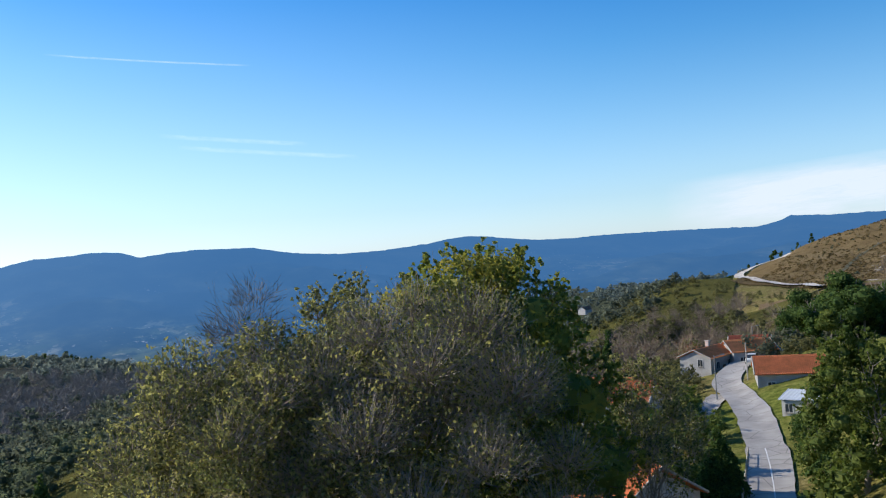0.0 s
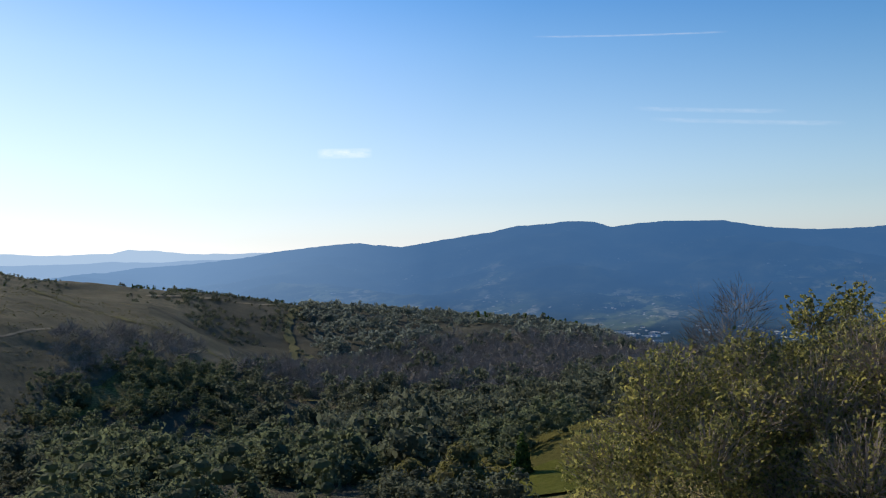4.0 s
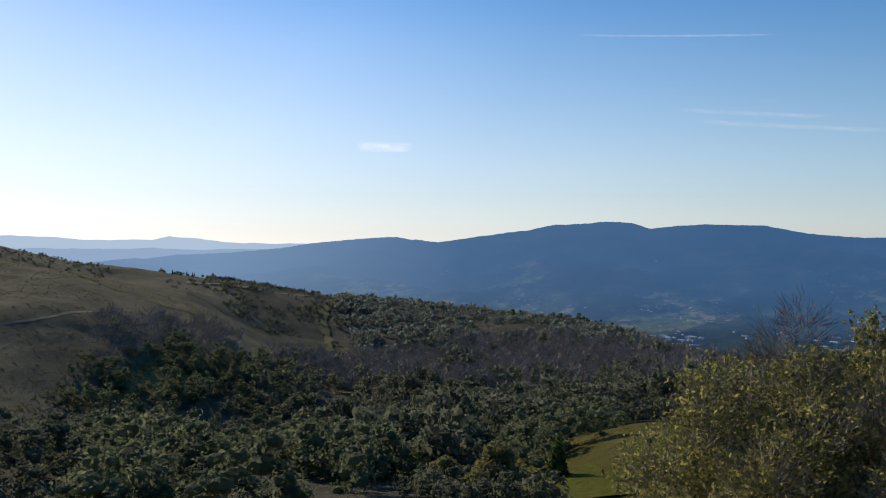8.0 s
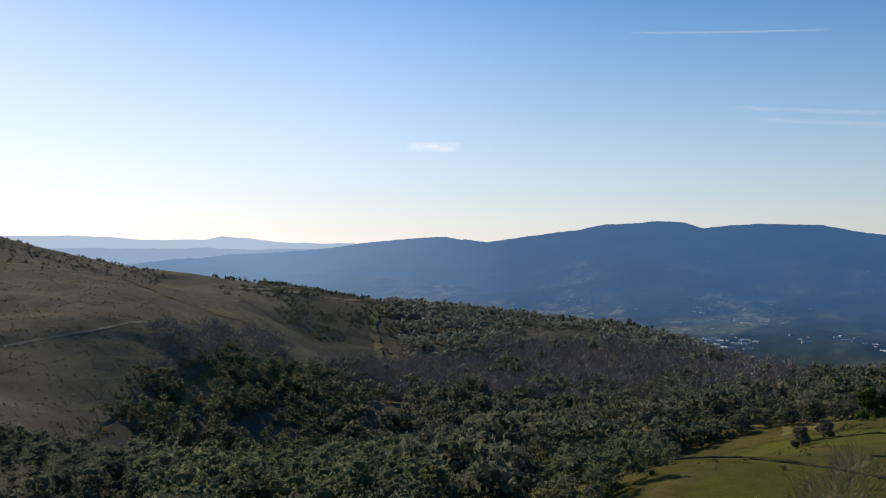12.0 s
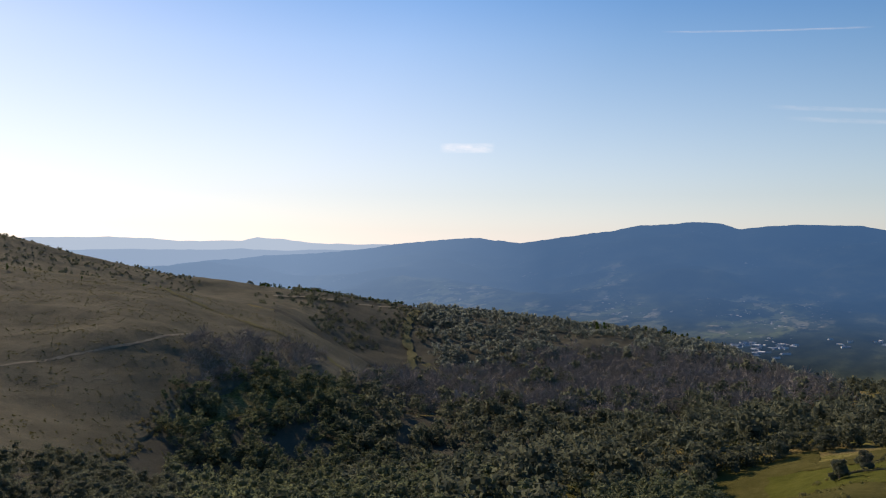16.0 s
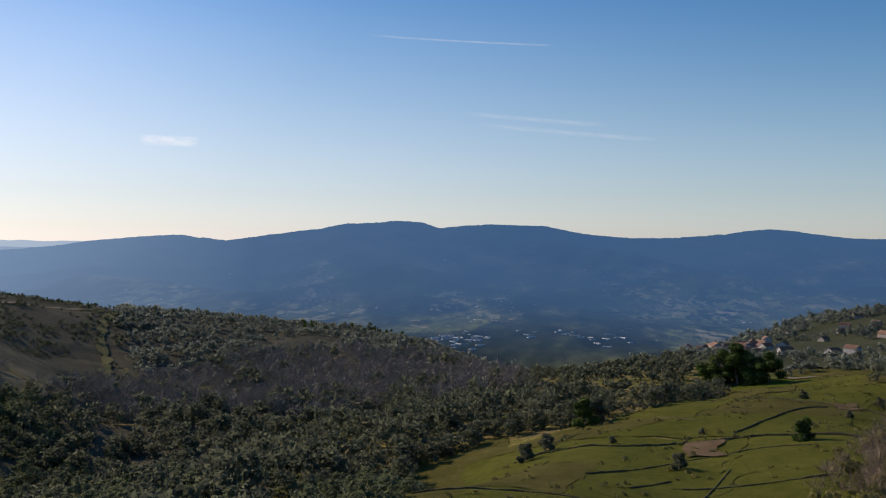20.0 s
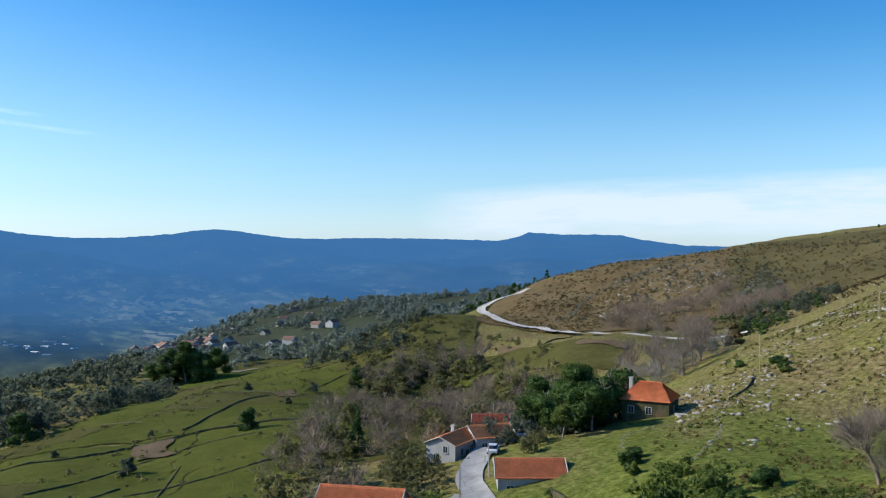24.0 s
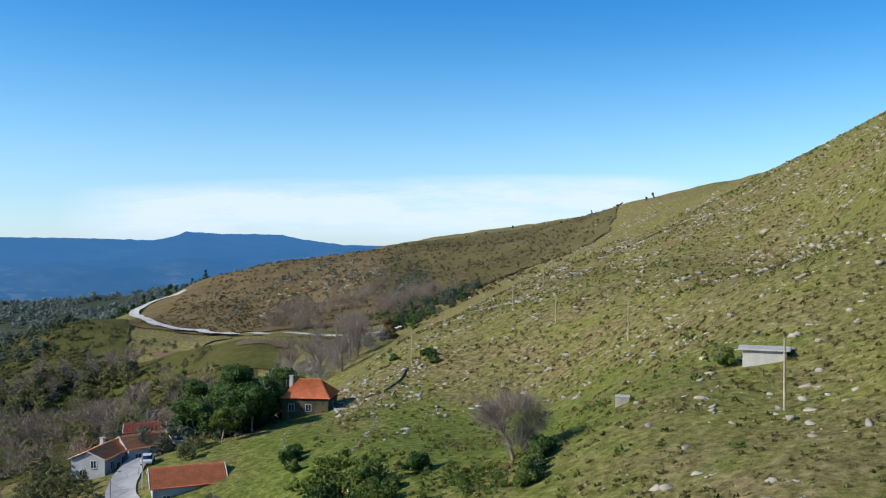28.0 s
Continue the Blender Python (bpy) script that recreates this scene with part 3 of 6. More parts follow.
def far_ridge(crest, d, mat, seed, label):
    """A hazy ridge behind the main range, its face falling towards the valley."""
    c = np.array(crest)
    az = np.arange(c[-1, 0], c[0, 0], 0.1)
    top = 40 + np.interp(az, c[::-1, 0], c[::-1, 1]) * 0.001 * d
    rows = []
    for k, (back, drop) in enumerate(((120, 260), (90, 120), (60, 60), (30, 22), (0, 0), (-40, 90))):
        dd = d - back
        x, y = -dd * np.sin(np.radians(az)), dd * np.cos(np.radians(az))
        rows.append(np.stack([x, y, top - drop + (1.6 if k == 4 else 9) * waves(x, y, 160 if k == 4 else 420, seed, 3)], -1))
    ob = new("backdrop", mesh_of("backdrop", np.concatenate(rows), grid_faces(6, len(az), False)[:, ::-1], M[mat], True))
    return tagged(ob, label, "mountains", kind="structure")


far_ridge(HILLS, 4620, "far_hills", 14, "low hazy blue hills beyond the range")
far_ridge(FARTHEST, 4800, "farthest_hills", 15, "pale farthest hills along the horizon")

# ---- making plants ----
def frames_for(n):
    """Two side vectors for each of the normals n."""
    h = np.where(np.abs(n[:, 2:3]) < 0.9, np.array([[0, 0, 1.0]]), np.array([[1.0, 0, 0]]))
    a = np.cross(n, h)
    a /= np.linalg.norm(a, axis=1, keepdims=True)
    return a, np.cross(n, a)


def leaves(r, lobes, count, size, fill=0.3, jitter=0.6, flat=0.75):
    """Small leaf sprays over the skins of round lobes (x, y, z, radius)."""
    lobes = np.array(lobes, float)
    w = lobes[:, 3]**2
    k = r.choice(len(lobes), count, p=w / w.sum())
    out = r.normal(size=(count, 3))
    out /= np.linalg.norm(out, axis=1, keepdims=True)
    c = lobes[k, :3] + out * (lobes[k, 3] * (1 - fill * r.random(count)**1.5))[:, None] * np.array([1, 1, flat])
    n = out + jitter * r.normal(size=(count, 3)) + np.array([0, 0, 0.25])
    n /= np.linalg.norm(n, axis=1, keepdims=True)
    a, b = frames_for(n)
    t = r.uniform(0, 2 * math.pi, count)[:, None]
    u, v = a * np.cos(t) + b * np.sin(t), b * np.cos(t) - a * np.sin(t)
    s = size * r.uniform(0.6, 1.35, count)[:, None]
    bend = n * s * 0.25
    q = np.stack([c - u * s * 0.9 - bend, c - v * s * r.uniform(0.35, 0.6, (count, 1)), c + u * s * 1.1 - bend, c + v * s * r.uniform(0.35, 0.7, (count, 1)) + bend], 1)
    return q.reshape(-1, 3)


def hearts(r, lobes, share=0.78, flat=0.75, fine=2):
    """The dense inside of each leafy lobe: a knobbly ball that stops the light."""
    t = np.linspace(-1, 1, fine + 1)
    sides = []
    for ax in range(3):
        for sign in (-1, 1):
            for i in range(fine):
                for j in range(fine):
                    q = np.zeros((4, 3))
                    q[:, ax] = sign
                    q[:, (ax + 1) % 3] = (t[i], t[i + 1], t[i + 1], t[i])
                    q[:, (ax + 2) % 3] = (t[j], t[j], t[j + 1], t[j + 1])
                    sides.append(q if sign > 0 else q[::-1])
    ball = np.array(sides).reshape(-1, 3)
    ball /= np.linalg.norm(ball, axis=1, keepdims=True)
    out = []
    for x, y, z, rad in lobes:
        k = r.normal(size=3) * 2.2
        out.append(np.array([x, y, z]) + ball * (rad * share * (1 + 0.16 * np.sin(ball @ k + r.uniform(0, 6))))[:, None] * np.array([1, 1, flat]))
    return np.concatenate(out)


def crown_lobes(r, h, w, low=0.3, count=8, base_z=0.0):
    out = [(0, 0, base_z + h * (low + 1) / 2, w * 0.34)]
    for i in range(count):
        a, u = i * 2.4 + r.uniform(-0.5, 0.5), r.uniform(0, 1)
        z = h * (low + (0.92 - low) * u)
        reach = w * 0.5 * (0.75 * math.sin(math.pi * min(1, 0.25 + 0.75 * u)) + 0.12)
        out.append((math.cos(a) * reach * r.uniform(0.6, 1), math.sin(a) * reach * r.uniform(0.6, 1), base_z + z, w * r.uniform(0.15, 0.26)))
    return out


def dome_lobes(r, h, w, low=0.3, count=26, rad=0.13):
    """Lobes over a broad dome, as on a hedge tree that is leafy to its rim."""
    out = [(0, 0, h * 0.62, w * 0.26)]
    for i in range(count):
        a, u = i * 2.39996, (i + 0.5) / count
        e = math.asin(1 - u * 0.98)
        k = w * rad * r.uniform(0.75, 1.3)
        out.append((math.cos(a) * math.cos(e) * (w / 2 - k * 0.8), math.sin(a) * math.cos(e) * (w / 2 - k * 0.8), h * low + (h * (1 - low) - k * 0.7) * math.sin(e) * r.uniform(0.93, 1.04), k))
    return out


def tube(p, q, r0, r1, sides=5):
    p, q = np.array(p, float), np.array(q, float)
    n = (q - p) / max(1e-6, np.linalg.norm(q - p))
    a, b = frames_for(n[None])
    t = np.arange(sides) * 2 * math.pi / sides
    ring = np.cos(t)[:, None] * a + np.sin(t)[:, None] * b
    v = np.concatenate([p + ring * r0, q + ring * r1])
    i = np.arange(sides)
    return v, np.stack([i, (i + 1) % sides, (i + 1) % sides + sides, i + sides], -1)


class Heap:
    """Collects quads, to become one mesh."""

    def __init__(self):
        self.v, self.f, self.n = [], [], 0

    def add(self, v, f):
        self.v.append(np.asarray(v, float))
        self.f.append(np.asarray(f) + self.n)
        self.n += len(v)

    def quads(self, v):
        self.add(v, np.arange(len(v)).reshape(-1, 4))

    def mesh(self, name, mat, smooth=False):
        return mesh_of(name, np.concatenate(self.v), np.concatenate(self.f), mat, smooth)


def limbs(r, h, w, trunk=0.02, fork=0.28, depth=3, spread=0.75, first=5, many=4, lean=0.0, sides=5):
    """A trunk that forks into ever thinner limbs and twigs. Gives a Heap and the twig tips."""
    heap, tips = Heap(), []

    def grow(p, d, length, rad, level):
        steps = 3 if level < 2 else 2
        for s in range(steps):
            d = d + r.normal(size=3) * 0.13 + np.array([0, 0, 0.05])
            d /= np.linalg.norm(d)
            q = p + d * length / steps
            r1 = rad * (1 - 0.5 * (s + 1) / steps)
            heap.add(*tube(p, q, rad * (1 - 0.5 * s / steps), r1, sides if level < 2 else 3))
            p = q
            if level >= 1 and level < depth and s < steps - 1:
                turn(p, d, length * 0.5, r1 * 0.6, level + 1, 2)
        if level < depth:
            turn(p, d, length * 0.62, rad * 0.5, level + 1, first if level == 0 else many)
        else:
            tips.append(p)

    def turn(p, d, length, rad, level, k):
        a0 = r.uniform(0, 6.28)
        for i in range(k):
            a = a0 + i * 6.28 / k + r.uniform(-0.4, 0.4)
            u, v = frames_for(d[None])
            side = (u * math.cos(a) + v * math.sin(a))[0]
            nd = d * (1 - 0.45 * spread) + side * spread * r.uniform(0.5, 1.1)
            nd = nd / np.linalg.norm(nd)
            grow(p, nd, length * r.uniform(0.75, 1.15), rad * r.uniform(0.8, 1), level)

    grow(np.array([0, 0, -0.3]), np.array([lean, 0.0, 1.0]), h * fork + 0.3, h * trunk, 0)
    allv = np.concatenate(heap.v)
    sc = np.array([w / max(0.1, np.ptp(allv[:, 0])), w / max(0.1, np.ptp(allv[:, 1])), h / allv[:, 2].max()])
    heap.v = [v * sc for v in heap.v]
    return heap, np.array(tips) * sc


def twigs(r, lobes, count, length, thick):
    """Fine bare twigs standing off round lobes."""
    lobes = np.array(lobes, float)
    k = r.choice(len(lobes), count, p=lobes[:, 3]**2 / (lobes[:, 3]**2).sum())
    out = r.normal(size=(count, 3))
    out[:, 2] = np.abs(out[:, 2]) * 0.8
    out /= np.linalg.norm(out, axis=1, keepdims=True)
    p = lobes[k, :3] + out * (lobes[k, 3] * r.uniform(0.3, 0.9, count))[:, None]
    d = out + 0.45 * r.normal(size=(count, 3)) + np.array([0, 0, 0.35])
    d /= np.linalg.norm(d, axis=1, keepdims=True)
    a, b = frames_for(d)
    t = r.uniform(0, 6.28, count)[:, None]
    s = (a * np.cos(t) + b * np.sin(t)) * thick
    ln = length * r.uniform(0.5, 1.2, count)[:, None]
    return np.stack([p - s, p + s, p + d * ln + s * 0.35, p + d * ln - s * 0.35], 1).reshape(-1, 3)


def part(name, mesh, parent, label=""):
    ob = new(name, mesh)
    ob.parent = parent
    if label:
        ob["label"] = label
    return ob


def thing(name, label, category, group="", m=None):
    ob = new(name)
    ob.empty_display_size = 0.5
    if m is not None:
        ob.matrix_basis = m
    return tagged(ob, label, category, group)


def on_land(x, y, turn=0.0, sink=0.0):
    return pose(x, y, height(x, y) - sink, 0, 0, turn)


def leafy_tree(seed, h, w, leaf, size, count, low=0.28, lobes=9, name="tree", depth=2, bare_twigs=0):
    r = np.random.default_rng(seed)
    heap, tips = limbs(r, h * 0.9, w * 0.8, depth=depth)
    ls = crown_lobes(r, h, w, low, lobes)
    crown = Heap()
    crown.quads(leaves(r, ls, count, size))
    crown.quads(hearts(r, ls))
    return heap.mesh("trunk", M["bark"]), crown.mesh("crown", M[leaf])


def forest(name, label, spots, templates, mats, seed, scale=(0.7, 1.25), category="trees", lift=0.0):
    """Many plants of a few shapes, each turned and sized its own way, as one growth."""
    r = np.random.default_rng(seed)
    spots = np.asarray(spots, float)
    n = len(spots)
    z = land(spots[:, 0], spots[:, 1]) - 0.25 + lift
    kind = r.integers(0, len(templates), n)
    vs, fs, off = [], [], 0
    for k, tv in enumerate(templates):
        i = np.where(kind == k)[0]
        if not len(i):
            continue
        tv, tf = tv if isinstance(tv, tuple) else (tv, np.arange(len(tv)).reshape(-1, 4))
        a, s = r.uniform(0, 6.28, len(i)), r.uniform(*scale, len(i))
        sz = s * r.uniform(0.85, 1.15, len(i))
        x = tv[None, :, 0] * np.cos(a)[:, None] - tv[None, :, 1] * np.sin(a)[:, None]
        y = tv[None, :, 0] * np.sin(a)[:, None] + tv[None, :, 1] * np.cos(a)[:, None]
        v = np.stack([x * s[:, None] + spots[i, 0:1], y * s[:, None] + spots[i, 1:2], tv[None, :, 2] * sz[:, None] + z[i][:, None]], -1)
        vs.append(v.reshape(-1, 3))
        fs.append((tf[None] + (off + np.arange(len(i)) * len(tv))[:, None, None]).reshape(-1, 4))
        off += v.shape[0] * v.shape[1]
    ob = new(name, mesh_of(name, np.concatenate(vs), np.concatenate(fs), mats, True))
    return tagged(ob, label, category, kind="stuff")


def crowns(seed, n, h, w, count, size, low=0.12, lobes=7, jitter=0.6):
    out = []
    for i in range(n):
        r = np.random.default_rng(seed + i)
        out.append(leaves(r, crown_lobes(r, h, w, low, lobes), count, size, jitter=jitter))
    return out


def airy(seed, n, h, w, lobes, count, size, low=0.08, share=0.55, fine=2):
    """Tree crowns for the woods: leaf sprays all through loose round lobes."""
    out = []
    for i in range(n):
        r = np.random.default_rng(seed + i)
        ls = crown_lobes(r, h, w, low, lobes)
        out.append(np.concatenate([leaves(r, ls, count, size, 0.25, 0.55), hearts(r, ls, share, fine=fine)]))
    return out


def scatter(seed, count, region, keep=None, gap=0.0):
    """Random places in a region given by corners (bearing, distance), thinned by keep(x, y)."""
    r = np.random.default_rng(seed)
    poly = np.array([at(b, d) for b, d in region])
    lo, hi = poly.min(0), poly.max(0)
    out = np.zeros((0, 2))
    while len(out) < count:
        p = r.uniform(lo, hi, (count * 2, 2))
        inside = np.zeros(len(p), bool)
        for (x0, y0), (x1, y1) in zip(poly, np.roll(poly, -1, 0)):
            c = (y0 > p[:, 1]) != (y1 > p[:, 1])
            inside ^= c & (p[:, 0] < (x1 - x0) * (p[:, 1] - y0) / (y1 - y0 + 1e-12) + x0)
        if keep is not None:
            inside &= keep(p[:, 0], p[:, 1])
        if not inside.any():
            break
        out = np.concatenate([out, p[inside]])
    return out[:count]

# ---- woods ----
VFINE = airy(90, 4, 8.0, 7.0, 10, 640, 0.21, share=0.45)
BUSH = airy(98, 5, 8.0, 7.5, 8, 170, 0.46, share=0.5, fine=1)
SOFT = airy(95, 5, 8.0, 7.0, 8, 300, 0.31, share=0.5)
SOFT_MID = airy(110, 5, 9.0, 8.0, 7, 150, 0.62, share=0.5, fine=1)
SOFT_FAR = airy(130, 5, 9.0, 9.0, 5, 44, 1.1, share=0.5, fine=1)
PINE = crowns(160, 4, 12.0, 4.5, 70, 1.2, 0.2, 6)


def twiggy(seed, n, h, w, count, length, thick):
    out = []
    for i in range(n):
        r = np.random.default_rng(seed + i)
        out.append(twigs(r, crown_lobes(r, h, w, 0.1, 7), count, length, thick))
    return out


TWIG_MID = twiggy(180, 5, 7.0, 6.5, 260, 2.0, 0.035)
TWIG_FAR = twiggy(190, 4, 8.0, 8.0, 60, 3.2, 0.11)


def patchy(size, seed, level):
    return lambda x, y: waves(x, y, size, seed, 3) > level


forest("gully_woods", "dark green oaks filling the gully below the heath", scatter(1, 230, [(56, 80), (56, 235), (46, 245), (39.5, 240), (37, 190), (38, 85), (46, 78)], patchy(34, 66, -0.6)), VFINE, M["wood"], 1, (0.5, 0.95))
forest("gully_woods", "dark green oaks filling the gully below the heath", scatter(2, 640, [(40, 80), (39, 200), (40, 345), (33, 395), (28, 385), (21, 240), (16, 150), (21, 110), (24, 84), (32, 76)], patchy(44, 21, -0.75)), SOFT, M["green_wood"], 2, (0.6, 1.2))
forest("shaded_scrub", "dark leafless trees in the shaded hollow", scatter(32, 130, [(38.5, 396), (35, 440), (29.5, 424), (31, 392), (35, 372), (38.5, 350)]), TWIG_FAR, M["bare_wood"], 32, (0.6, 1.0))
forest("valley_woods", "mixed woods on the valley side", scatter(3, 560, [(29, 240), (29, 400), (20, 430), (8, 470), (-2, 400), (-5, 290), (2, 262), (7, 235), (11, 190), (14, 130), (20, 120)], patchy(70, 22, -0.7)), SOFT_MID, M["wood"], 3, (0.6, 1.3))
forest("bare_woods", "grey-brown leafless woods on the slope", scatter(4, 1100, [(28, 400), (25, 520), (14, 640), (2, 640), (-3, 430), (8, 420), (18, 400)]), TWIG_FAR, M["bare_wood"], 4)
forest("valley_woods", "mixed woods on the valley side", scatter(5, 160, [(28, 400), (25, 520), (14, 640), (2, 640), (-3, 430), (8, 420), (18, 400)], patchy(80, 23, 0.1)), SOFT_FAR, M["wood"], 5)
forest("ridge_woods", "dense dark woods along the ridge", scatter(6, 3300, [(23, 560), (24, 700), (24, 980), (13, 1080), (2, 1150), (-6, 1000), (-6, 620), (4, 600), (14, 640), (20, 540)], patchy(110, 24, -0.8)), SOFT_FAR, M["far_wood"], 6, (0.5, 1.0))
forest("plantation", "dark conifer plantation on the crest", scatter(7, 420, [(34, 740), (34, 830), (24, 960), (22, 940), (22, 880)]), PINE[:2], M["evergreen"], 7, (0.25, 0.45))
forest("ridge_pines", "row of pines on the nose of the ridge", np.concatenate([scatter(33, 26, [(13, 760), (13, 800), (6, 800), (6, 770)]), scatter(34, 22, [(8.4, 770), (8.4, 800), (6.2, 800), (6.2, 775)])]), PINE, M["evergreen"], 33, (0.5, 0.95))
forest("hill_woods", "dark scrub and pines on the high hill", scatter(8, 900, [(56, 620), (56, 900), (40, 860), (37, 800), (38, 660), (44, 620)], patchy(90, 25, -0.6)), SOFT_FAR, M["wood"], 8, (0.15, 0.42))
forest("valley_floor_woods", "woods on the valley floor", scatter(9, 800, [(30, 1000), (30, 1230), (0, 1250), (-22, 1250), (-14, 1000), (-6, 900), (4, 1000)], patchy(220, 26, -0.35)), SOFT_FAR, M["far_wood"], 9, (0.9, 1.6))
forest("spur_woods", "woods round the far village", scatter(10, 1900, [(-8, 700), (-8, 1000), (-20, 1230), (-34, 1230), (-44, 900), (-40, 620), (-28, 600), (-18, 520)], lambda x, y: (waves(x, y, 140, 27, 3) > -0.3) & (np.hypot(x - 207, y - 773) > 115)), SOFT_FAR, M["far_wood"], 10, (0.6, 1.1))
forest("crest_pines", "row of tall pines along the crest", scatter(11, 90, [(-26, 600), (-27, 680), (-34, 650), (-38, 600), (-38, 560), (-33, 560)]), PINE, M["evergreen"], 11, (0.3, 0.75))
forest("field_edge_trees", "green oaks along the lower edge of the meadows", scatter(12, 170, [(10.5, 160), (8.5, 195), (5.5, 234), (0, 256), (-5, 262), (-8.5, 275), (-11, 300), (-13, 350), (-14.5, 420), (-11, 430), (-9, 350), (-6, 300), (0, 285), (6, 255), (10, 225), (13, 170)]), SOFT[:3] + SOFT_MID[:2], M["wood"], 12, (0.55, 1.05))
forest("scrub_woods", "brown budding scrub trees above the village", scatter(13, 110, [(-19, 110), (-20, 175), (-25, 260), (-35, 270), (-39, 215), (-33, 165), (-29, 145), (-25, 112)], patchy(40, 28, -0.8)), TWIG_MID, M["brown_wood"], 13, (0.6, 1.1))
forest("scrub_leaves", "brown budding scrub trees above the village", scatter(14, 110, [(-19, 110), (-20, 175), (-25, 260), (-35, 270), (-39, 215), (-33, 165), (-29, 145), (-25, 112)], patchy(40, 29, -0.4)), SOFT_MID, M["olive"], 14, (0.35, 0.75))
forest("spur_trees", "scrubby oaks on the slope below the road", scatter(22, 300, [(-22, 380), (-23, 560), (-29, 560), (-30, 440), (-29.5, 400), (-28, 350)], patchy(60, 61, -0.3)), SOFT_FAR, M["wood"], 22, (0.35, 0.7))
forest("ridge_scrub", "dark scrub in bands across the far heath", scatter(23, 420, [(34, 600), (35, 800), (24, 880), (23, 580), (28, 540)], patchy(90, 62, -0.1)), SOFT_FAR, M["wood"], 23, (0.25, 0.6))
forest("field_edge_trees", "green oaks along the lower edge of the meadows", scatter(24, 75, [(12, 112), (8, 122), (5.5, 135), (5, 150), (5, 190), (6, 215), (10, 205), (16, 160), (17, 118)]), SOFT, M["green_wood"], 24, (0.55, 0.95))
forest("edge_bushes", "dark bushes below the meadow", scatter(35, 34, [(8, 82), (17, 82), (20, 108), (15.5, 108), (12, 90), (8.5, 90)]), BUSH, M["wood"], 35, (0.3, 0.6), "bushes")
forest("terrace_trees", "budding olive-green trees among the terraces", scatter(25, 50, [(-24.5, 300), (-25, 380), (-29, 390), (-32, 340), (-31, 300), (-28, 280)]), SOFT, M["olive"], 25, (0.45, 0.85))
forest("terrace_trees", "budding olive-green trees among the terraces", scatter(26, 50, [(-32, 190), (-33, 240), (-38, 262), (-40, 235), (-37, 195)]), SOFT, M["olive"], 26, (0.4, 0.8))
forest("terrace_bushes", "small olive-green bushes over the terraces below the road", scatter(27, 260, [(-25, 330), (-26, 420), (-33, 400), (-38, 300), (-36, 250), (-30, 290)], patchy(24, 63, -0.1)), BUSH, M["olive"], 27, (0.15, 0.4), "bushes")
forest("grove_crowns", "tall grey-stemmed trees with olive spring crowns", scatter(28, 26, [(-26.6, 306), (-26.8, 322), (-31, 322), (-33.4, 305), (-33, 290), (-30, 296)]), SOFT, M["olive"], 28, (0.8, 1.15))
forest("bowl_twigs", "leafless grey scrub across the bowl", scatter(29, 30, [(-41, 205), (-42, 240), (-48, 250), (-49, 215), (-45, 200)]), TWIG_MID, M["bare_wood"], 29, (0.5, 0.9))
forest("ridge_woods", "dense dark woods along the ridge", scatter(31, 420, [(0, 330), (-2, 640), (-12, 700), (-12, 500), (-6, 360)], patchy(70, 64, -0.7)), SOFT_FAR, M["wood"], 31, (0.5, 0.9))

# ---- meadows, terraces, roads and tracks ----
def smooth_line(pts, step):
    """Points along a smooth curve through pts."""
    p = np.array([pts[0], *pts, pts[-1]], float)
    out = []
    for i in range(1, len(p) - 2):
        n = max(2, int(np.linalg.norm(p[i + 1] - p[i]) / step))
        for k in range(n):
            w = cubic(k / n)
            out.append(sum(w[j] * p[i - 1 + j] for j in range(4)))
    out.append(p[-2])
    return np.array(out)


def ribbon(name, pts, width, mat, lift=0.15, step=2.0, across=5, edge=0.12, seed=0, label="", category="", depth=None):
    r = np.random.default_rng(seed)
    c = smooth_line(pts, step)
    d = np.gradient(c, axis=0)
    d /= np.linalg.norm(d, axis=1, keepdims=True)
    side = np.stack([-d[:, 1], d[:, 0]], -1)
    t = np.linspace(-0.5, 0.5, across)
    w = width * (1 + edge * r.normal(size=(len(c), 1)))
    p = c[:, None, :] + side[:, None, :] * (t[None, :] * w)[:, :, None]
    z = land(p[..., 0], p[..., 1])
    if depth is None:  # a made road: level across, eased along its length
        mid = z.mean(1)
        k = np.ones(9) / 9
        eased = np.convolve(np.pad(mid, 4, mode="edge"), k, mode="valid")
        z = np.maximum(np.maximum(z, mid[:, None]), eased[:, None])
    z = z + lift
    ob = new(name, mesh_of(name, np.concatenate([p, z[..., None]], -1).reshape(-1, 3), grid_faces(len(c), across, False)[:, ::-1], mat, True))
    return tagged(ob, label, category, kind="structure")


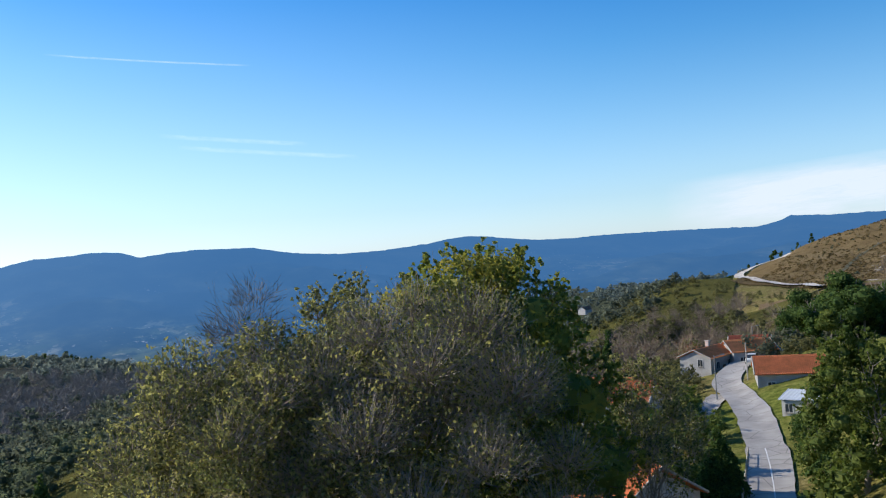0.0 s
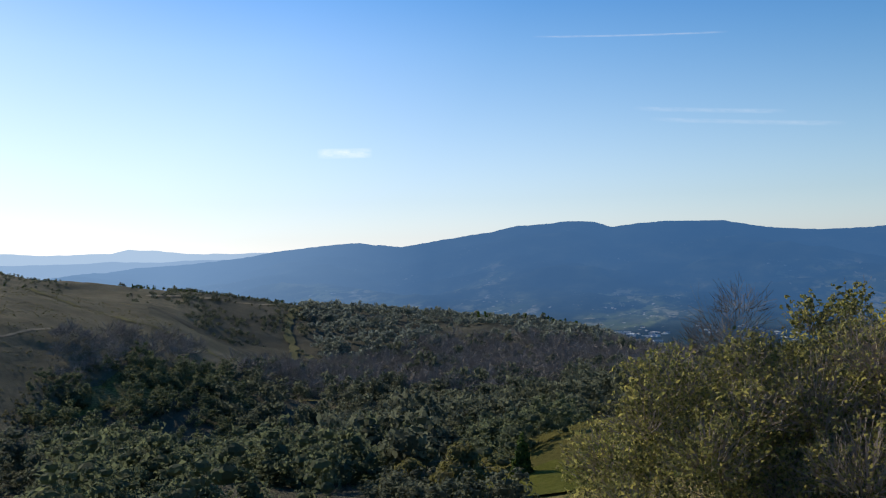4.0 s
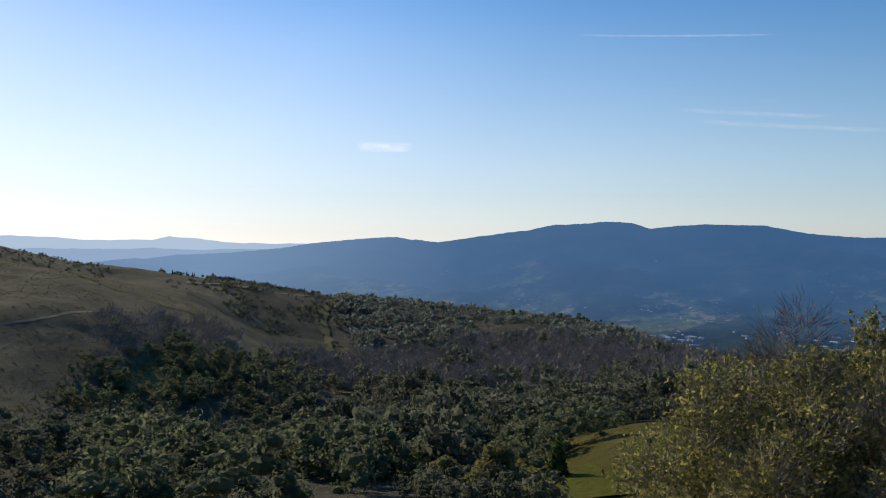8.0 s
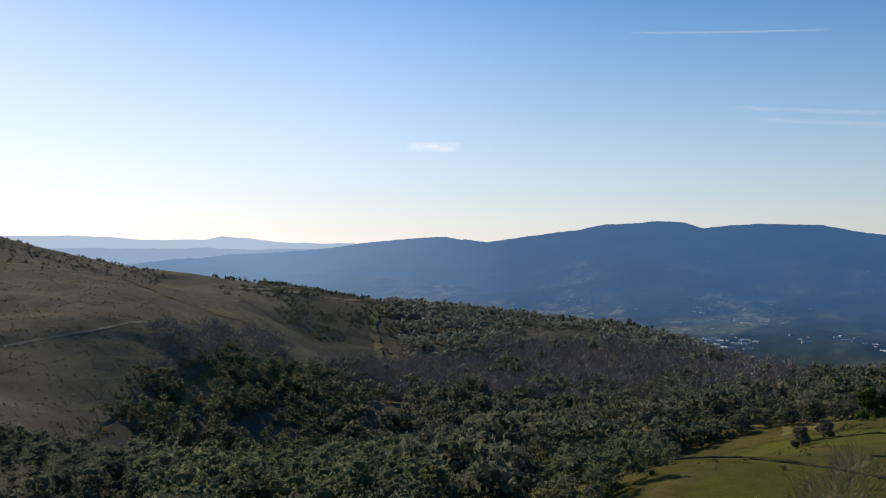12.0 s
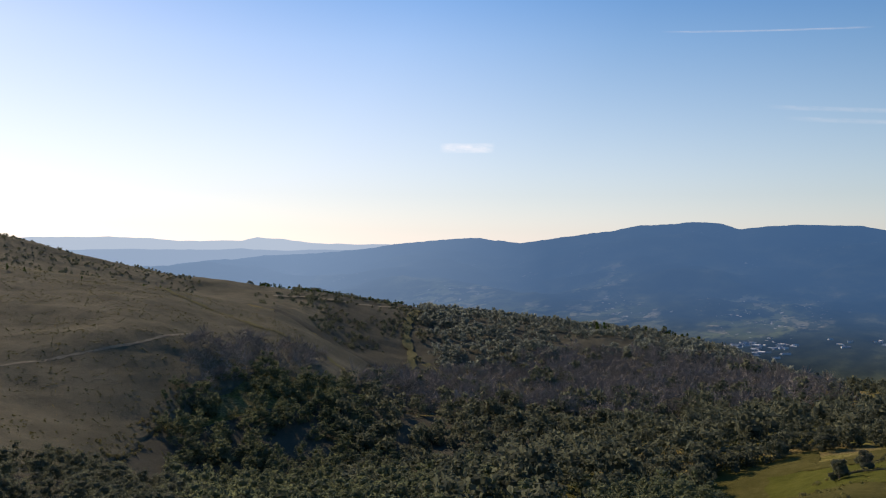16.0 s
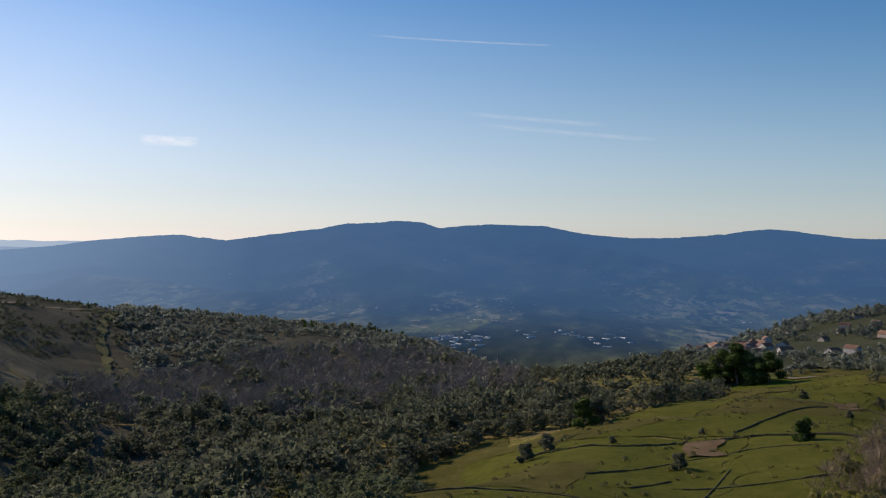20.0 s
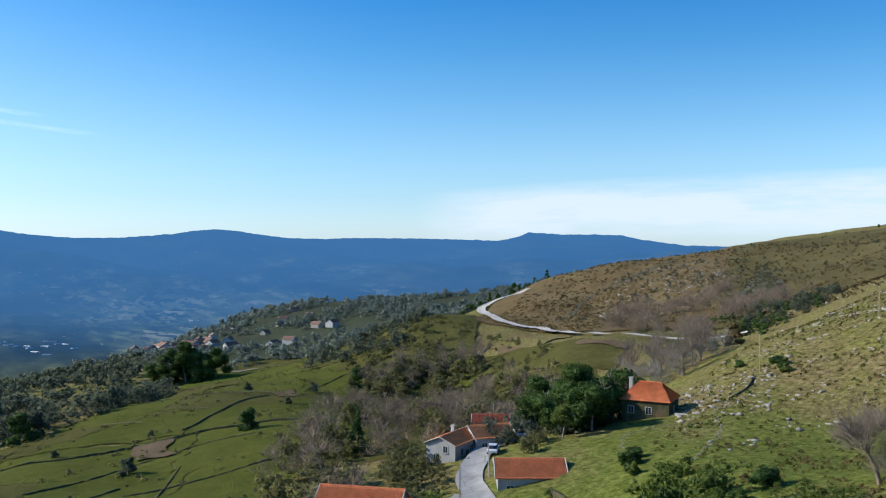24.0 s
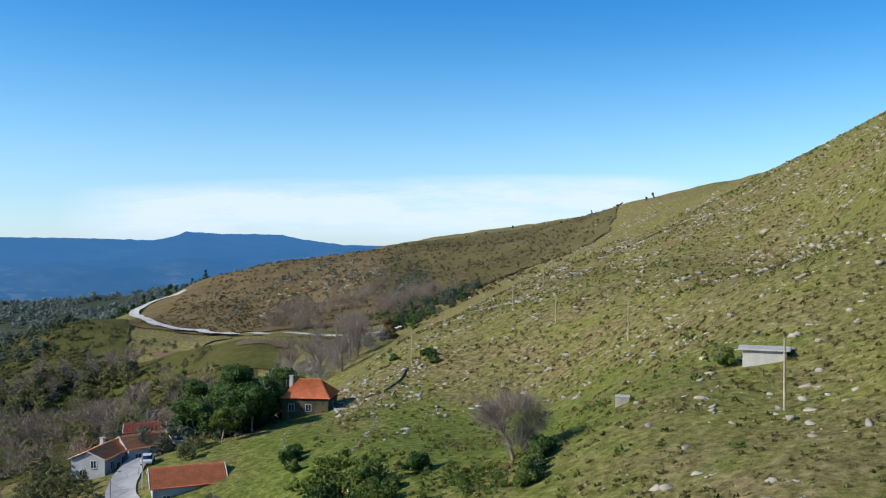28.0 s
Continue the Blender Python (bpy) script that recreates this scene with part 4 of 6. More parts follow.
def parcel(corners, mat, lift, label, cell=3.0, tuck=False):
    """A piece of land of its own use, laid over the slope, with ragged rims."""
    a, b, c, d = (np.array(k, float) for k in corners)
    n = max(3, int(max(np.linalg.norm(b - a), np.linalg.norm(c - d)) / cell))
    m = max(3, int(max(np.linalg.norm(d - a), np.linalg.norm(c - b)) / cell))
    u, v = np.meshgrid(np.linspace(0, 1, n), np.linspace(0, 1, m), indexing="ij")
    p = ((1 - u) * (1 - v))[..., None] * a + (u * (1 - v))[..., None] * b + (u * v)[..., None] * c + ((1 - u) * v)[..., None] * d
    x, y = p[..., 0] + 1.0 * waves(p[..., 0], p[..., 1], 14, 51, 2), p[..., 1] + 1.0 * waves(p[..., 0], p[..., 1], 14, 52, 2)
    f = grid_faces(n, m, False)
    up = np.full((n, m), float(lift))
    if tuck:  # upper and lower rims sink into the slope
        up[0, :] = up[-1, :] = -0.25
    vv = np.stack([x, y, land(x, y) + up], -1).reshape(-1, 3)
    e = np.cross(vv[f[0, 1]] - vv[f[0, 0]], vv[f[0, 3]] - vv[f[0, 0]])
    ob = new("meadow", mesh_of("meadow", vv, f if e[2] > 0 else f[:, ::-1], mat, True))
    return tagged(ob, label, "field", kind="structure")


LOWER = smooth_line([(-13, 100), (-12, 110), (-6, 122), (-4, 150), (-8, 190), (-15, 218), (-2, 236), (18, 249), (37, 262), (52, 282), (72, 340), (95, 400), (130, 470), (165, 540)], 4)
UPPER = smooth_line([(4, 92), (30, 120), (66, 146), (97, 180), (135, 245), (158, 290), (180, 370), (240, 540)], 4)
r = np.random.default_rng(31)
CUTS = (0.0, 0.10, 0.19, 0.27, 0.36, 0.46, 0.58, 0.72, 0.86, 1.0)
KINDS = ("meadow", "lush", "meadow", "pasture", "lush", "pasture", "meadow", "pasture", "meadow")


def between(s, u):
    a, b = LOWER[int(s * (len(LOWER) - 1))], UPPER[int(s * (len(UPPER) - 1))]
    return a + (b - a) * u


LABELS = {"meadow": "sunlit green hay meadow between stone walls", "lush": "bright lush grass meadow", "pasture": "yellowish grazed pasture on a terrace", "soil": "brown ploughed plot"}
for i in range(len(CUTS) - 1):
    marks = [0.0, 0.30 + 0.1 * r.uniform(-1, 1), 0.66 + 0.1 * r.uniform(-1, 1), 1.0]
    for k in range(3):
        s0, s1, u0, u1 = CUTS[i], CUTS[i + 1] - 0.001, marks[k], marks[k + 1] - 0.004
        kind = KINDS[int(r.integers(0, len(KINDS)))] if i else "meadow"
        far = 0.12 + 0.30 * CUTS[i + 1]
        parcel([between(s0, u0), between(s0, u1), between(s1, u1), between(s1, u0)], M[kind], far, LABELS[kind])
parcel([(164, 214), (168, 186), (188, 204), (178, 232)], M["pasture"], 0.2, LABELS["lush"], 2.5)
parcel([(181, 264), (181, 250), (192, 266), (189, 277)], M["soil"], 0.3, LABELS["soil"], 2.0)
parcel([(185, 223), (191, 206.5), (184.5, 199.5), (180, 217)], M["soil"], 0.6, LABELS["soil"], 2.0)
parcel([(-25, 104), (-19, 90), (-8, 90), (-15, 108)], M["meadow"], 0.3, LABELS["meadow"], 3.0)
parcel([(-36, 96), (-58, 225), (4, 262), (-4, 100)], M["pasture"], 0.10, "rough green grass below the meadows", 3.0)
parcel([at(5, 262), at(14, 420), at(-4, 420), at(-6, 290)], M["pasture"], 0.12, "rough green grass below the meadows", 4.0)
parcel([at(-20.5, 152), at(-23, 300), at(-41, 258), at(-38.5, 168)], M["pasture"], 0.10, "rough green grass among the scrub above the village", 3.0)
parcel([at(-24, 345), at(-25, 480), at(-33, 428), at(-33, 335)], M["pasture"], 0.5, "rough green grass below the mountain road", 4.0)
parcel([(38, 185), (46, 186), (50, 203), (40, 201)], M["soil"], 0.5, LABELS["soil"], 2.0)
parcel([(97, 262), (104, 262), (112, 289), (99, 274)], M["soil"], 0.5, LABELS["soil"], 2.0)
parcel([(228, 300), (250, 250), (330, 300), (290, 380)], M["bracken"], 0.5, "dry brown bracken slope above the road", 4.0)

BRACKEN = "dry brown bracken and heather on the hill behind the road"
for a, b, c, d, k in (((-33, 395), (-35, 600), (-43, 620), (-41, 345), "bracken"), ((-41, 345), (-43, 620), (-49, 640), (-48, 330), "bracken"), ((-48, 330), (-49, 640), (-57, 640), (-56, 350), "moor"), ((-56, 350), (-57, 640), (-64, 600), (-63, 400), "moor")):
    parcel([at(*a), at(*b), at(*c), at(*d)], M[k], 0.5, BRACKEN, 5.0)
VALLEY = "hazy fields on the valley floor"
for a, b, c, d in (((34, 1000), (34, 1225), (16, 1225), (14, 1050)), ((14, 1050), (16, 1225), (-2, 1225), (-3, 640)), ((-3, 640), (-2, 1225), (-16, 1225), (-13, 560)), ((-13, 560), (-16, 1225), (-30, 1225), (-21, 600)), ((-21, 600), (-30, 1225), (-46, 1225), (-34, 620))):
    parcel([at(*a), at(*b), at(*c), at(*d)], M["valley"], 1.2, VALLEY, 14.0)
for a, b, c, d, k in (((-25, 300), (-25.5, 350), (-29, 345), (-28.5, 292), "pasture"), ((-29, 292), (-29, 345), (-33, 330), (-33, 285), "meadow"), ((-33.4, 285), (-33.4, 330), (-37.5, 310), (-37.5, 262), "pasture"), ((-38, 262), (-38, 300), (-42, 282), (-42, 240), "pasture"), ((-33, 235), (-33, 280), (-37, 258), (-37, 225), "pasture"), ((-25, 352), (-25.5, 420), (-29.5, 400), (-29.5, 348), "pasture")):
    parcel([at(*a), at(*b), at(*c), at(*d)], M[k], 0.35, LABELS[k], 3.0)
parcel([(333, 262), (268, 205), (282, 250), (378, 308)], M["heath"], 0.7, "dark heather patch on the brown hill", 4.0)
ribbon("gully", [(243, 309), (262, 322), (289, 343), (320, 354), (344, 358), (372, 366)], 2.2, M["heath"], 0.7, 3, 4, 0.4, 10, "dark scrubby gully across the brown hill", "gully", 1)
HEATH = "dark brown heath on the backlit hillside"
for a, b, c, d in (((54, 215), (54, 640), (46, 620), (46, 235)), ((46, 235), (46, 620), (39, 600), (40, 320)), ((40, 320), (39, 600), (33, 560), (34, 385)), ((34, 385), (33, 560), (27, 520), (28, 390))):
    parcel([at(*a), at(*b), at(*c), at(*d)], M["heath"], 1.0, HEATH, 4.0, True)
for a, b, c, d in (((56, 600), (56, 1050), (44, 1000), (44, 590)), ((44, 590), (44, 1000), (36, 950), (36, 590))):
    parcel([at(*a), at(*b), at(*c), at(*d)], M["heath"], 0.9, "dark scrubby flank of the high hill", 5.0, True)
parcel([at(36, 590), at(36, 950), at(30, 900), at(30, 560)], M["heath"], 0.9, HEATH, 5.0, True)
FLOOR = "leaf-strewn brown floor under the woods"
for a, b, c, d in (((54, 60), (54, 215), (40, 320), (40, 60)), ((40, 60), (40, 320), (28, 390), (26, 60)), ((26, 60), (28, 390), (14, 420), (17, 95)), ((28, 390), (27, 520), (14, 640), (14, 420)),
                   ((14, 420), (14, 640), (-2, 640), (0, 420)), ((33, 560), (34, 1000), (24, 1000), (27, 520)), ((27, 520), (24, 1000), (10, 1100), (14, 640)), ((14, 640), (10, 1100), (-8, 1050), (-3, 640))):
    parcel([at(*a), at(*b), at(*c), at(*d)], M["forest_floor"], 0.3 + 0.0005 * b[1], FLOOR, 5.0, True)

parcel([(-242, 532), (-132, 490), (-114, 442), (-196, 482)], M["firebreak"], 0.8, "pale grassy strip between the bare woods", 4.0, True)
ribbon("road", [(34, 46), (38, 54), (44, 63), (51, 73), (57, 83), (62, 92), (66, 101), (69.5, 109), (75, 116), (83, 124), (92, 133), (104, 143), (118, 152), (130, 160)], 4.0, M["road"], 0.22, 1.5, 5, 0.03, 1,
       "pale worn concrete village road", "road")
ribbon("road", [(232, 196), (222, 206), (212, 222), (211, 245), (219, 272), (225, 300), (223, 316), (229, 338), (244, 367), (258, 392), (280, 410), (310, 420)], 4.6, M["white_road"], 1.1, 2.0, 5, 0.03, 9, "pale mountain road rounding the brown hill", "road")
ribbon("road", [(34, 62), (39, 70), (45, 79), (52, 89), (60, 99), (66, 105)], 2.8, M["road"], 0.18, 1.2, 4, 0.06, 2, "pale concrete driveway beside the road", "road")
ribbon("road_marking", [(42.5, 60), (50, 71.5), (56, 81.5), (61, 91)], 0.12, M["paint"], 0.27, 1.2, 2, 0.1, 3, "thin faded white centre line", "road marking")
ribbon("track", [(-272, 205), (-264, 227), (-258, 252), (-251, 283), (-255, 316), (-258, 336)], 1.5, M["track"], 1.08, 3, 4, 0.2, 4, "pale dirt track across the heath", "track", 1)
ribbon("track", [(-360, 430), (-338, 412), (-298, 404), (-262, 391), (-240, 390), (-224, 391), (-200, 368)], 5.0, M["firebreak"], 1.35, 4, 4, 0.3, 5, "grassy firebreak over the spur", "track", 1)
ribbon("track", [(-155, 448), (-140, 415), (-126, 381), (-118, 362)], 3.0, M["dirt"], 2.5, 4, 4, 0.2, 6, "pale dirt track between trees", "track", 1)
ribbon("track", [(-310, 700), (-291, 636), (-262, 570), (-246, 543), (-224, 491)], 7.0, M["firebreak"], 1.7, 6, 4, 0.3, 7, "grassy firebreak over the spur", "track", 1)
ribbon("track", [(-366, 560), (-349, 618), (-332, 687), (-301, 722)], 4.0, M["track"], 1.7, 4, 4, 0.15, 11, "pale lane along the foot of the plantation", "track", 1)
ribbon("track", [(110, 466), (146, 441), (178, 452), (214, 470)], 3.0, M["track"], 0.8, 4, 4, 0.15, 12, "pale lane across the upper meadows", "track", 1)
ribbon("track", [(152, 542), (229, 552), (300, 560), (360, 540)], 4.5, M["dirt"], 0.8, 6, 4, 0.1, 8, "pale lane along the meadows", "track", 1)


def dry_wall(pts, h=0.6, w=0.45, seed=0, step=0.9):
    """Rough dry-stone wall that follows the slope."""
    q = np.random.default_rng(seed)
    c = smooth_line(pts, step)
    d = np.gradient(c, axis=0)
    d /= np.linalg.norm(d, axis=1, keepdims=True)
    s = np.stack([-d[:, 1], d[:, 0]], -1)
    n = len(c)
    hh, ww = h * q.uniform(0.65, 1.2, n), w * q.uniform(0.8, 1.2, n)
    z = land(c[:, 0], c[:, 1])
    prof = []
    for side, up in ((-0.62, -0.4), (-0.5, 0.55), (-0.36, 1.0), (0.36, 0.97), (0.5, 0.5), (0.62, -0.4)):
        p = c + s * (side * ww * q.uniform(0.9, 1.1, n))[:, None]
        prof.append(np.stack([p[:, 0], p[:, 1], z + up * hh], -1))
    v = np.stack(prof, 1).reshape(-1, 3)
    ob = new("field_wall", mesh_of("field_wall", v, grid_faces(n, 6, False)[:, ::-1], M["wall_stone"]))
    return tagged(ob, "dry-stone wall along a terrace edge, its shadow line put into the dark colour", "stone wall", "dry-stone field walls")


for i, line in enumerate((
        [(30, 155), (46, 155), (56, 155), (66, 157)], [(16, 163), (35, 181), (52, 188), (63, 184)], [(14, 221), (21, 231)], [(43, 257), (52, 236)],
        [(55, 212), (70, 236), (85, 256), (96, 267)], [(40, 201), (50, 203)], [(62, 261), (71, 247)], [(120, 292), (140, 306), (160, 305)],
        [(-14, 142), (6, 139), (24, 134)], [(22, 152), (31, 162)], [(8, 205), (30, 200), (60, 203), (84, 190)], [(45, 300), (80, 290), (112, 262)],
        [(62, 335), (100, 325), (140, 302)], [(18, 120), (30, 140), (44, 172)], [(100, 400), (140, 385), (170, 372)], [(118, 470), (160, 450), (200, 455)],
        [(134, 112), (128, 108), (121, 106)], [(185, 214), (172, 196)], [(165, 240), (190, 248), (205, 252)])):
    dry_wall(line, 0.42 + 0.25 * (i in (4, 7, 10, 11)), 0.3, 60 + i, 0.9 if i not in (11, 12, 14, 15) else 1.6)
for line in ([(66, 79), (70, 86), (72, 93)], [(56, 71), (60, 78), (63.5, 83)]):
    tagged(dry_wall(line, 0.7, 0.6, 90), "grey granite retaining wall beside the road", "stone wall")

# ---- single trees ----
def place_tree(name, label, trunk, crown, x, y, turn=0.0, fine=None, group="", sink=0.2):
    t = thing(name, label, "tree", group, on_land(x, y, turn, sink))
    part("trunk", trunk, t)
    if crown is not None:
        tagged(part("crown", crown, t), kind="stuff")
    if fine is not None:
        tagged(part("twig_growth", fine, t), kind="stuff")
    return t


def shoots(r, lobes, count, length, thick):
    """Upright young shoots standing off round lobes, each bent once. Gives their quads and points along their outer parts."""
    lobes = np.array(lobes, float)
    k = r.choice(len(lobes), count, p=lobes[:, 3]**2 / (lobes[:, 3]**2).sum())
    out = r.normal(size=(count, 3))
    out[:, 2] = np.abs(out[:, 2]) * 0.9 - 0.15
    out /= np.linalg.norm(out, axis=1, keepdims=True)
    ln = length * r.uniform(0.55, 1.25, count)[:, None]
    p0 = lobes[k, :3] + out * (lobes[k, 3:4] * 1.0 - ln * 0.75)
    d0 = out + 0.35 * r.normal(size=(count, 3)) + np.array([0, 0, 0.7])
    d0 /= np.linalg.norm(d0, axis=1, keepdims=True)
    d1 = d0 + 0.3 * r.normal(size=(count, 3)) + np.array([0, 0, 0.35])
    d1 /= np.linalg.norm(d1, axis=1, keepdims=True)
    p1 = p0 + d0 * ln * 0.5
    p2 = p1 + d1 * ln * 0.5
    a, b = frames_for(d0)
    t = r.uniform(0, 6.28, count)[:, None]
    w = (a * np.cos(t) + b * np.sin(t)) * thick
    q = np.concatenate([np.stack([p0 - w, p0 + w, p1 + w * 0.7, p1 - w * 0.7], 1), np.stack([p1 - w * 0.7, p1 + w * 0.7, p2 + w * 0.3, p2 - w * 0.3], 1)])
    u = r.uniform(0, 1, (6, count, 1))
    along = np.where(u < 0.35, p1 + (p0 - p1) * u, p1 + (p2 - p1) * (u - 0.25) / 0.75)
    return q.reshape(-1, 3), along.reshape(-1, 3)


def thicket(seed, h, w, count, size, leaf, twig_count, depth=4, low=0.25, spread=0.7, leafy_heart=0.0, shoot=1.5, rad=0.13):
    """A many-stemmed tree: limbs, upright shoots, young leaves in clusters along them, a dense twiggy inside."""
    q = np.random.default_rng(seed)
    heap, tips = limbs(q, h * 0.93, w * 0.9, 0.013, 0.2, depth, spread, 5, 3)
    ls = dome_lobes(q, h, w, low, rad=rad)
    fine, crown = Heap(), Heap()
    rods, along = shoots(q, ls, max(300, twig_count // 4), shoot, 0.016)
    fine.quads(rods)
    fine.quads(twigs(q, ls, twig_count // 2, 0.6, 0.010))
    if leafy_heart:
        crown.quads(hearts(q, ls, leafy_heart))
    spots = along + q.normal(size=along.shape) * 0.11
    crown.quads(leaves(q, np.concatenate([spots, np.full((len(spots), 1), 0.1)], 1), count * 2 // 3, size, 0.9, 1.0, 1.0))
    crown.quads(leaves(q, ls, count // 3, size, 0.6, 0.9))
    return heap.mesh("trunk", M["bark"]), crown.mesh("crown", M[leaf]), fine.mesh("twigs", M["grey_twig"])


def thick(name, label, made, x, y, turn=0.0, group=""):
    return place_tree(name, label, made[0], made[1], x, y, turn, made[2], group)


thick("thicket_tree", "many-stemmed hedgerow tree with sparse yellow-green young leaves", thicket(201, 13.9, 13.2, 46000, 0.088, "near_leaf", 12000), 1.8, 33.0, 20)
thick("thicket_tree", "many-stemmed hedgerow tree with grey twigs and few yellow leaves", thicket(202, 14.7, 14.4, 30000, 0.085, "near_leaf", 20000, shoot=1.9), 8.3, 32.2, 75)
thick("thicket_tree", "many-stemmed hedgerow tree with green shoots", thicket(203, 15.7, 7.2, 20000, 0.09, "near_leaf", 2400), 6.1, 36.0, 10)
q = np.random.default_rng(204)
heap, tips = limbs(q, 16.3, 5.0, 0.010, 0.42, 4, 0.5, 5, 3)
fine = Heap()
fine.quads(twigs(q, [(0, 0, 14.0, 1.8), (0.4, 0.2, 15.1, 1.3), (-0.8, 0.3, 13.6, 1.3)], 900, 0.6, 0.009))
place_tree("bare_tree", "slender leafless tree with fine grey twigs among green ones", heap.mesh("trunk", M["bark"]), None, 2.3, 34.9, 0, fine.mesh("twigs", M["twig"]))
big_oak = thick("oak_tree", "broad oak turning yellow-green at its sunlit top", thicket(205, 17.0, 13.6, 62000, 0.125, "oak", 3600, 3, 0.15, leafy_heart=0.62, shoot=1.1, rad=0.17), 13.2, 38.7, 30)
# sunlight on the crown's upper left painted as a brighter yellow leaf layer
sunny = Heap()
sunny.quads(leaves(np.random.default_rng(215), [(-3.2, -1.0, 14.2, 2.3), (-1.2, -1.5, 15.6, 1.8), (-4.6, -0.5, 12.0, 1.8), (0.6, -1.0, 16.0, 1.2)], 4200, 0.11, 0.3, 0.7))
tagged(part("yellow_leaves", sunny.mesh("yellow_leaves", M["yellow"]), big_oak, "yellow young leaves, brightened for the sun on them"), kind="stuff").rotation_euler[2] = radians(-30)
thick("oak_tree", "dark green oak lower beside the taller one", thicket(206, 10.5, 5.6, 14000, 0.12, "evergreen", 300, 3, 0.1), 15.4, 43.0, 70)
thick("young_oak", "open-crowned young oak with thin brownish leaves", thicket(207, 13.0, 7.2, 9000, 0.10, "near_leaf", 2000, 4, 0.5), 21.5, 40.5, 0)
thick("broadleaf_tree", "dense rounded green tree beside the road", thicket(208, 12.0, 9.5, 26000, 0.14, "shrub", 300, 3, 0.1, leafy_heart=0.6), 46.6, 55.0, 0)
thick("broadleaf_tree", "dense dark green tree beside the road", thicket(209, 9.0, 8.0, 9000, 0.20, "evergreen", 200, 3, 0.05), 51.5, 51.5, 40)
thick("broadleaf_tree", "green tree with yellow sunlit leaves", thicket(210, 6.5, 5.0, 5000, 0.18, "oak", 200, 3, 0.1), 57.5, 57.5, 0)
thick("broadleaf_tree", "dark green tree in the garden", thicket(211, 7.0, 6.5, 7000, 0.18, "evergreen", 200, 3, 0.1), 34.5, 66.0, 0)
thick("broadleaf_tree", "green garden tree by the orange roof", thicket(212, 8.0, 6.5, 6000, 0.18, "shrub", 400, 3, 0.1), 38.5, 76.0, 0)


def cone_tree(seed, h, w, count, size, leaf):
    q = np.random.default_rng(seed)
    heap, _ = limbs(q, h * 0.9, w * 0.5, 0.016, 0.6, 2, 0.5)
    ls = [(q.normal() * 0.1, q.normal() * 0.1, h * (0.06 + 0.9 * k / 14), w * 0.5 * (1.02 - k / 14.5)) for k in range(15)]
    crown = Heap()
    crown.quads(leaves(q, ls, count, size, 0.35, 0.7, 0.8))
    return heap.mesh("trunk", M["bark"]), crown.mesh("crown", M[leaf])


place_tree("cypress", "dark green conical garden conifer beside the road", *cone_tree(221, 6.6, 4.8, 9000, 0.15, "evergreen"), 40.6, 64.6)
place_tree("cypress", "dark slender conifer at the meadow edge", *cone_tree(222, 9.0, 3.4, 2600, 0.28, "evergreen"), 70.0, 148.0)
E1 = leafy_tree(231, 12.0, 9.5, "evergreen", 0.26, 4200, 0.08, 12)
E2 = leafy_tree(232, 10.0, 8.5, "evergreen", 0.26, 3600, 0.06, 12)
E3 = leafy_tree(233, 9.0, 7.5, "shrub", 0.34, 1800)
GROVE = "dark evergreen trees by the stone house"
place_tree("evergreen_tree", "tall dense dark evergreen tree by the house", *E1, 99.5, 121.0, 0, group=GROVE)
for (x, y), k, s in (((104, 128), E1, 0.95), ((97, 114), E2, 1.0), ((109, 131), E1, 1.05), ((94, 120), E2, 0.9), ((112, 124), E2, 1.1), ((101, 135), E1, 0.85), ((96.5, 127.5), E1, 0.9), ((90, 113), E3, 0.6), ((104, 119), E2, 0.85)):
    t = place_tree("evergreen_tree", "tall dense dark evergreen tree by the house", *k, x, y, 60 * x, group=GROVE)
    t.scale = (s, s, s)
for (x, y), k, c in (((110, 448), E1, 1.5), ((117, 444), E1, 1.75), ((123, 440), E2, 1.6), ((104, 452), E2, 1.35), ((130, 437), E1, 1.3), ((113, 456), E2, 1.5)):
    t = place_tree("evergreen_tree", "broad dark evergreen tree at the far end of the meadows", *k, x, y, 31 * x, group="dark clump in the meadows")
    t.scale = (c, c, c)
R1 = leafy_tree(241, 6.0, 5.2, "evergreen", 0.24, 1700, 0.05)
R2 = leafy_tree(242, 5.0, 4.6, "wood", 0.24, 1400, 0.05)
for (x, y), k, s in (((64, 192), R1, 0.95), ((11, 209), R2, 0.95), ((35, 175), R2, 0.8), ((136, 288), R1, 1.2), ((24, 253), R1, 1.5), ((28, 262), R2, 1.6), ((118, 284), R2, 0.8), ((150, 328), R2, 1.0), ((6, 199), R2, 1.0),
                     ((26, 206), R2, 0.45), ((48, 214), R2, 0.4), ((92, 240), R2, 0.5), ((76, 226), R2, 0.45), ((100, 300), R2, 0.7)):
    t = place_tree("field_tree", "round dark tree alone in the meadow", *k, x, y, 37 * x, group="single trees in the meadows")
    t.scale = (s, s, s)
B1 = leafy_tree(243, 5.5, 6.0, "olive", 0.26, 1600, 0.02)
for (x, y), s in (((-24, 97), 1.15), ((-30, 99), 0.9), ((-33, 103), 0.8)):
    t = place_tree("round_bush", "round yellowish willow bush at the meadow's edge", *B1, x, y, 50 * x, group="round bushes at the meadow")
    t.scale = (s, s, s)
t = place_tree("cypress", "small dark conifer at the meadow edge", *cone_tree(224, 6.0, 3.0, 1500, 0.25, "evergreen"), -18.0, 104.0)

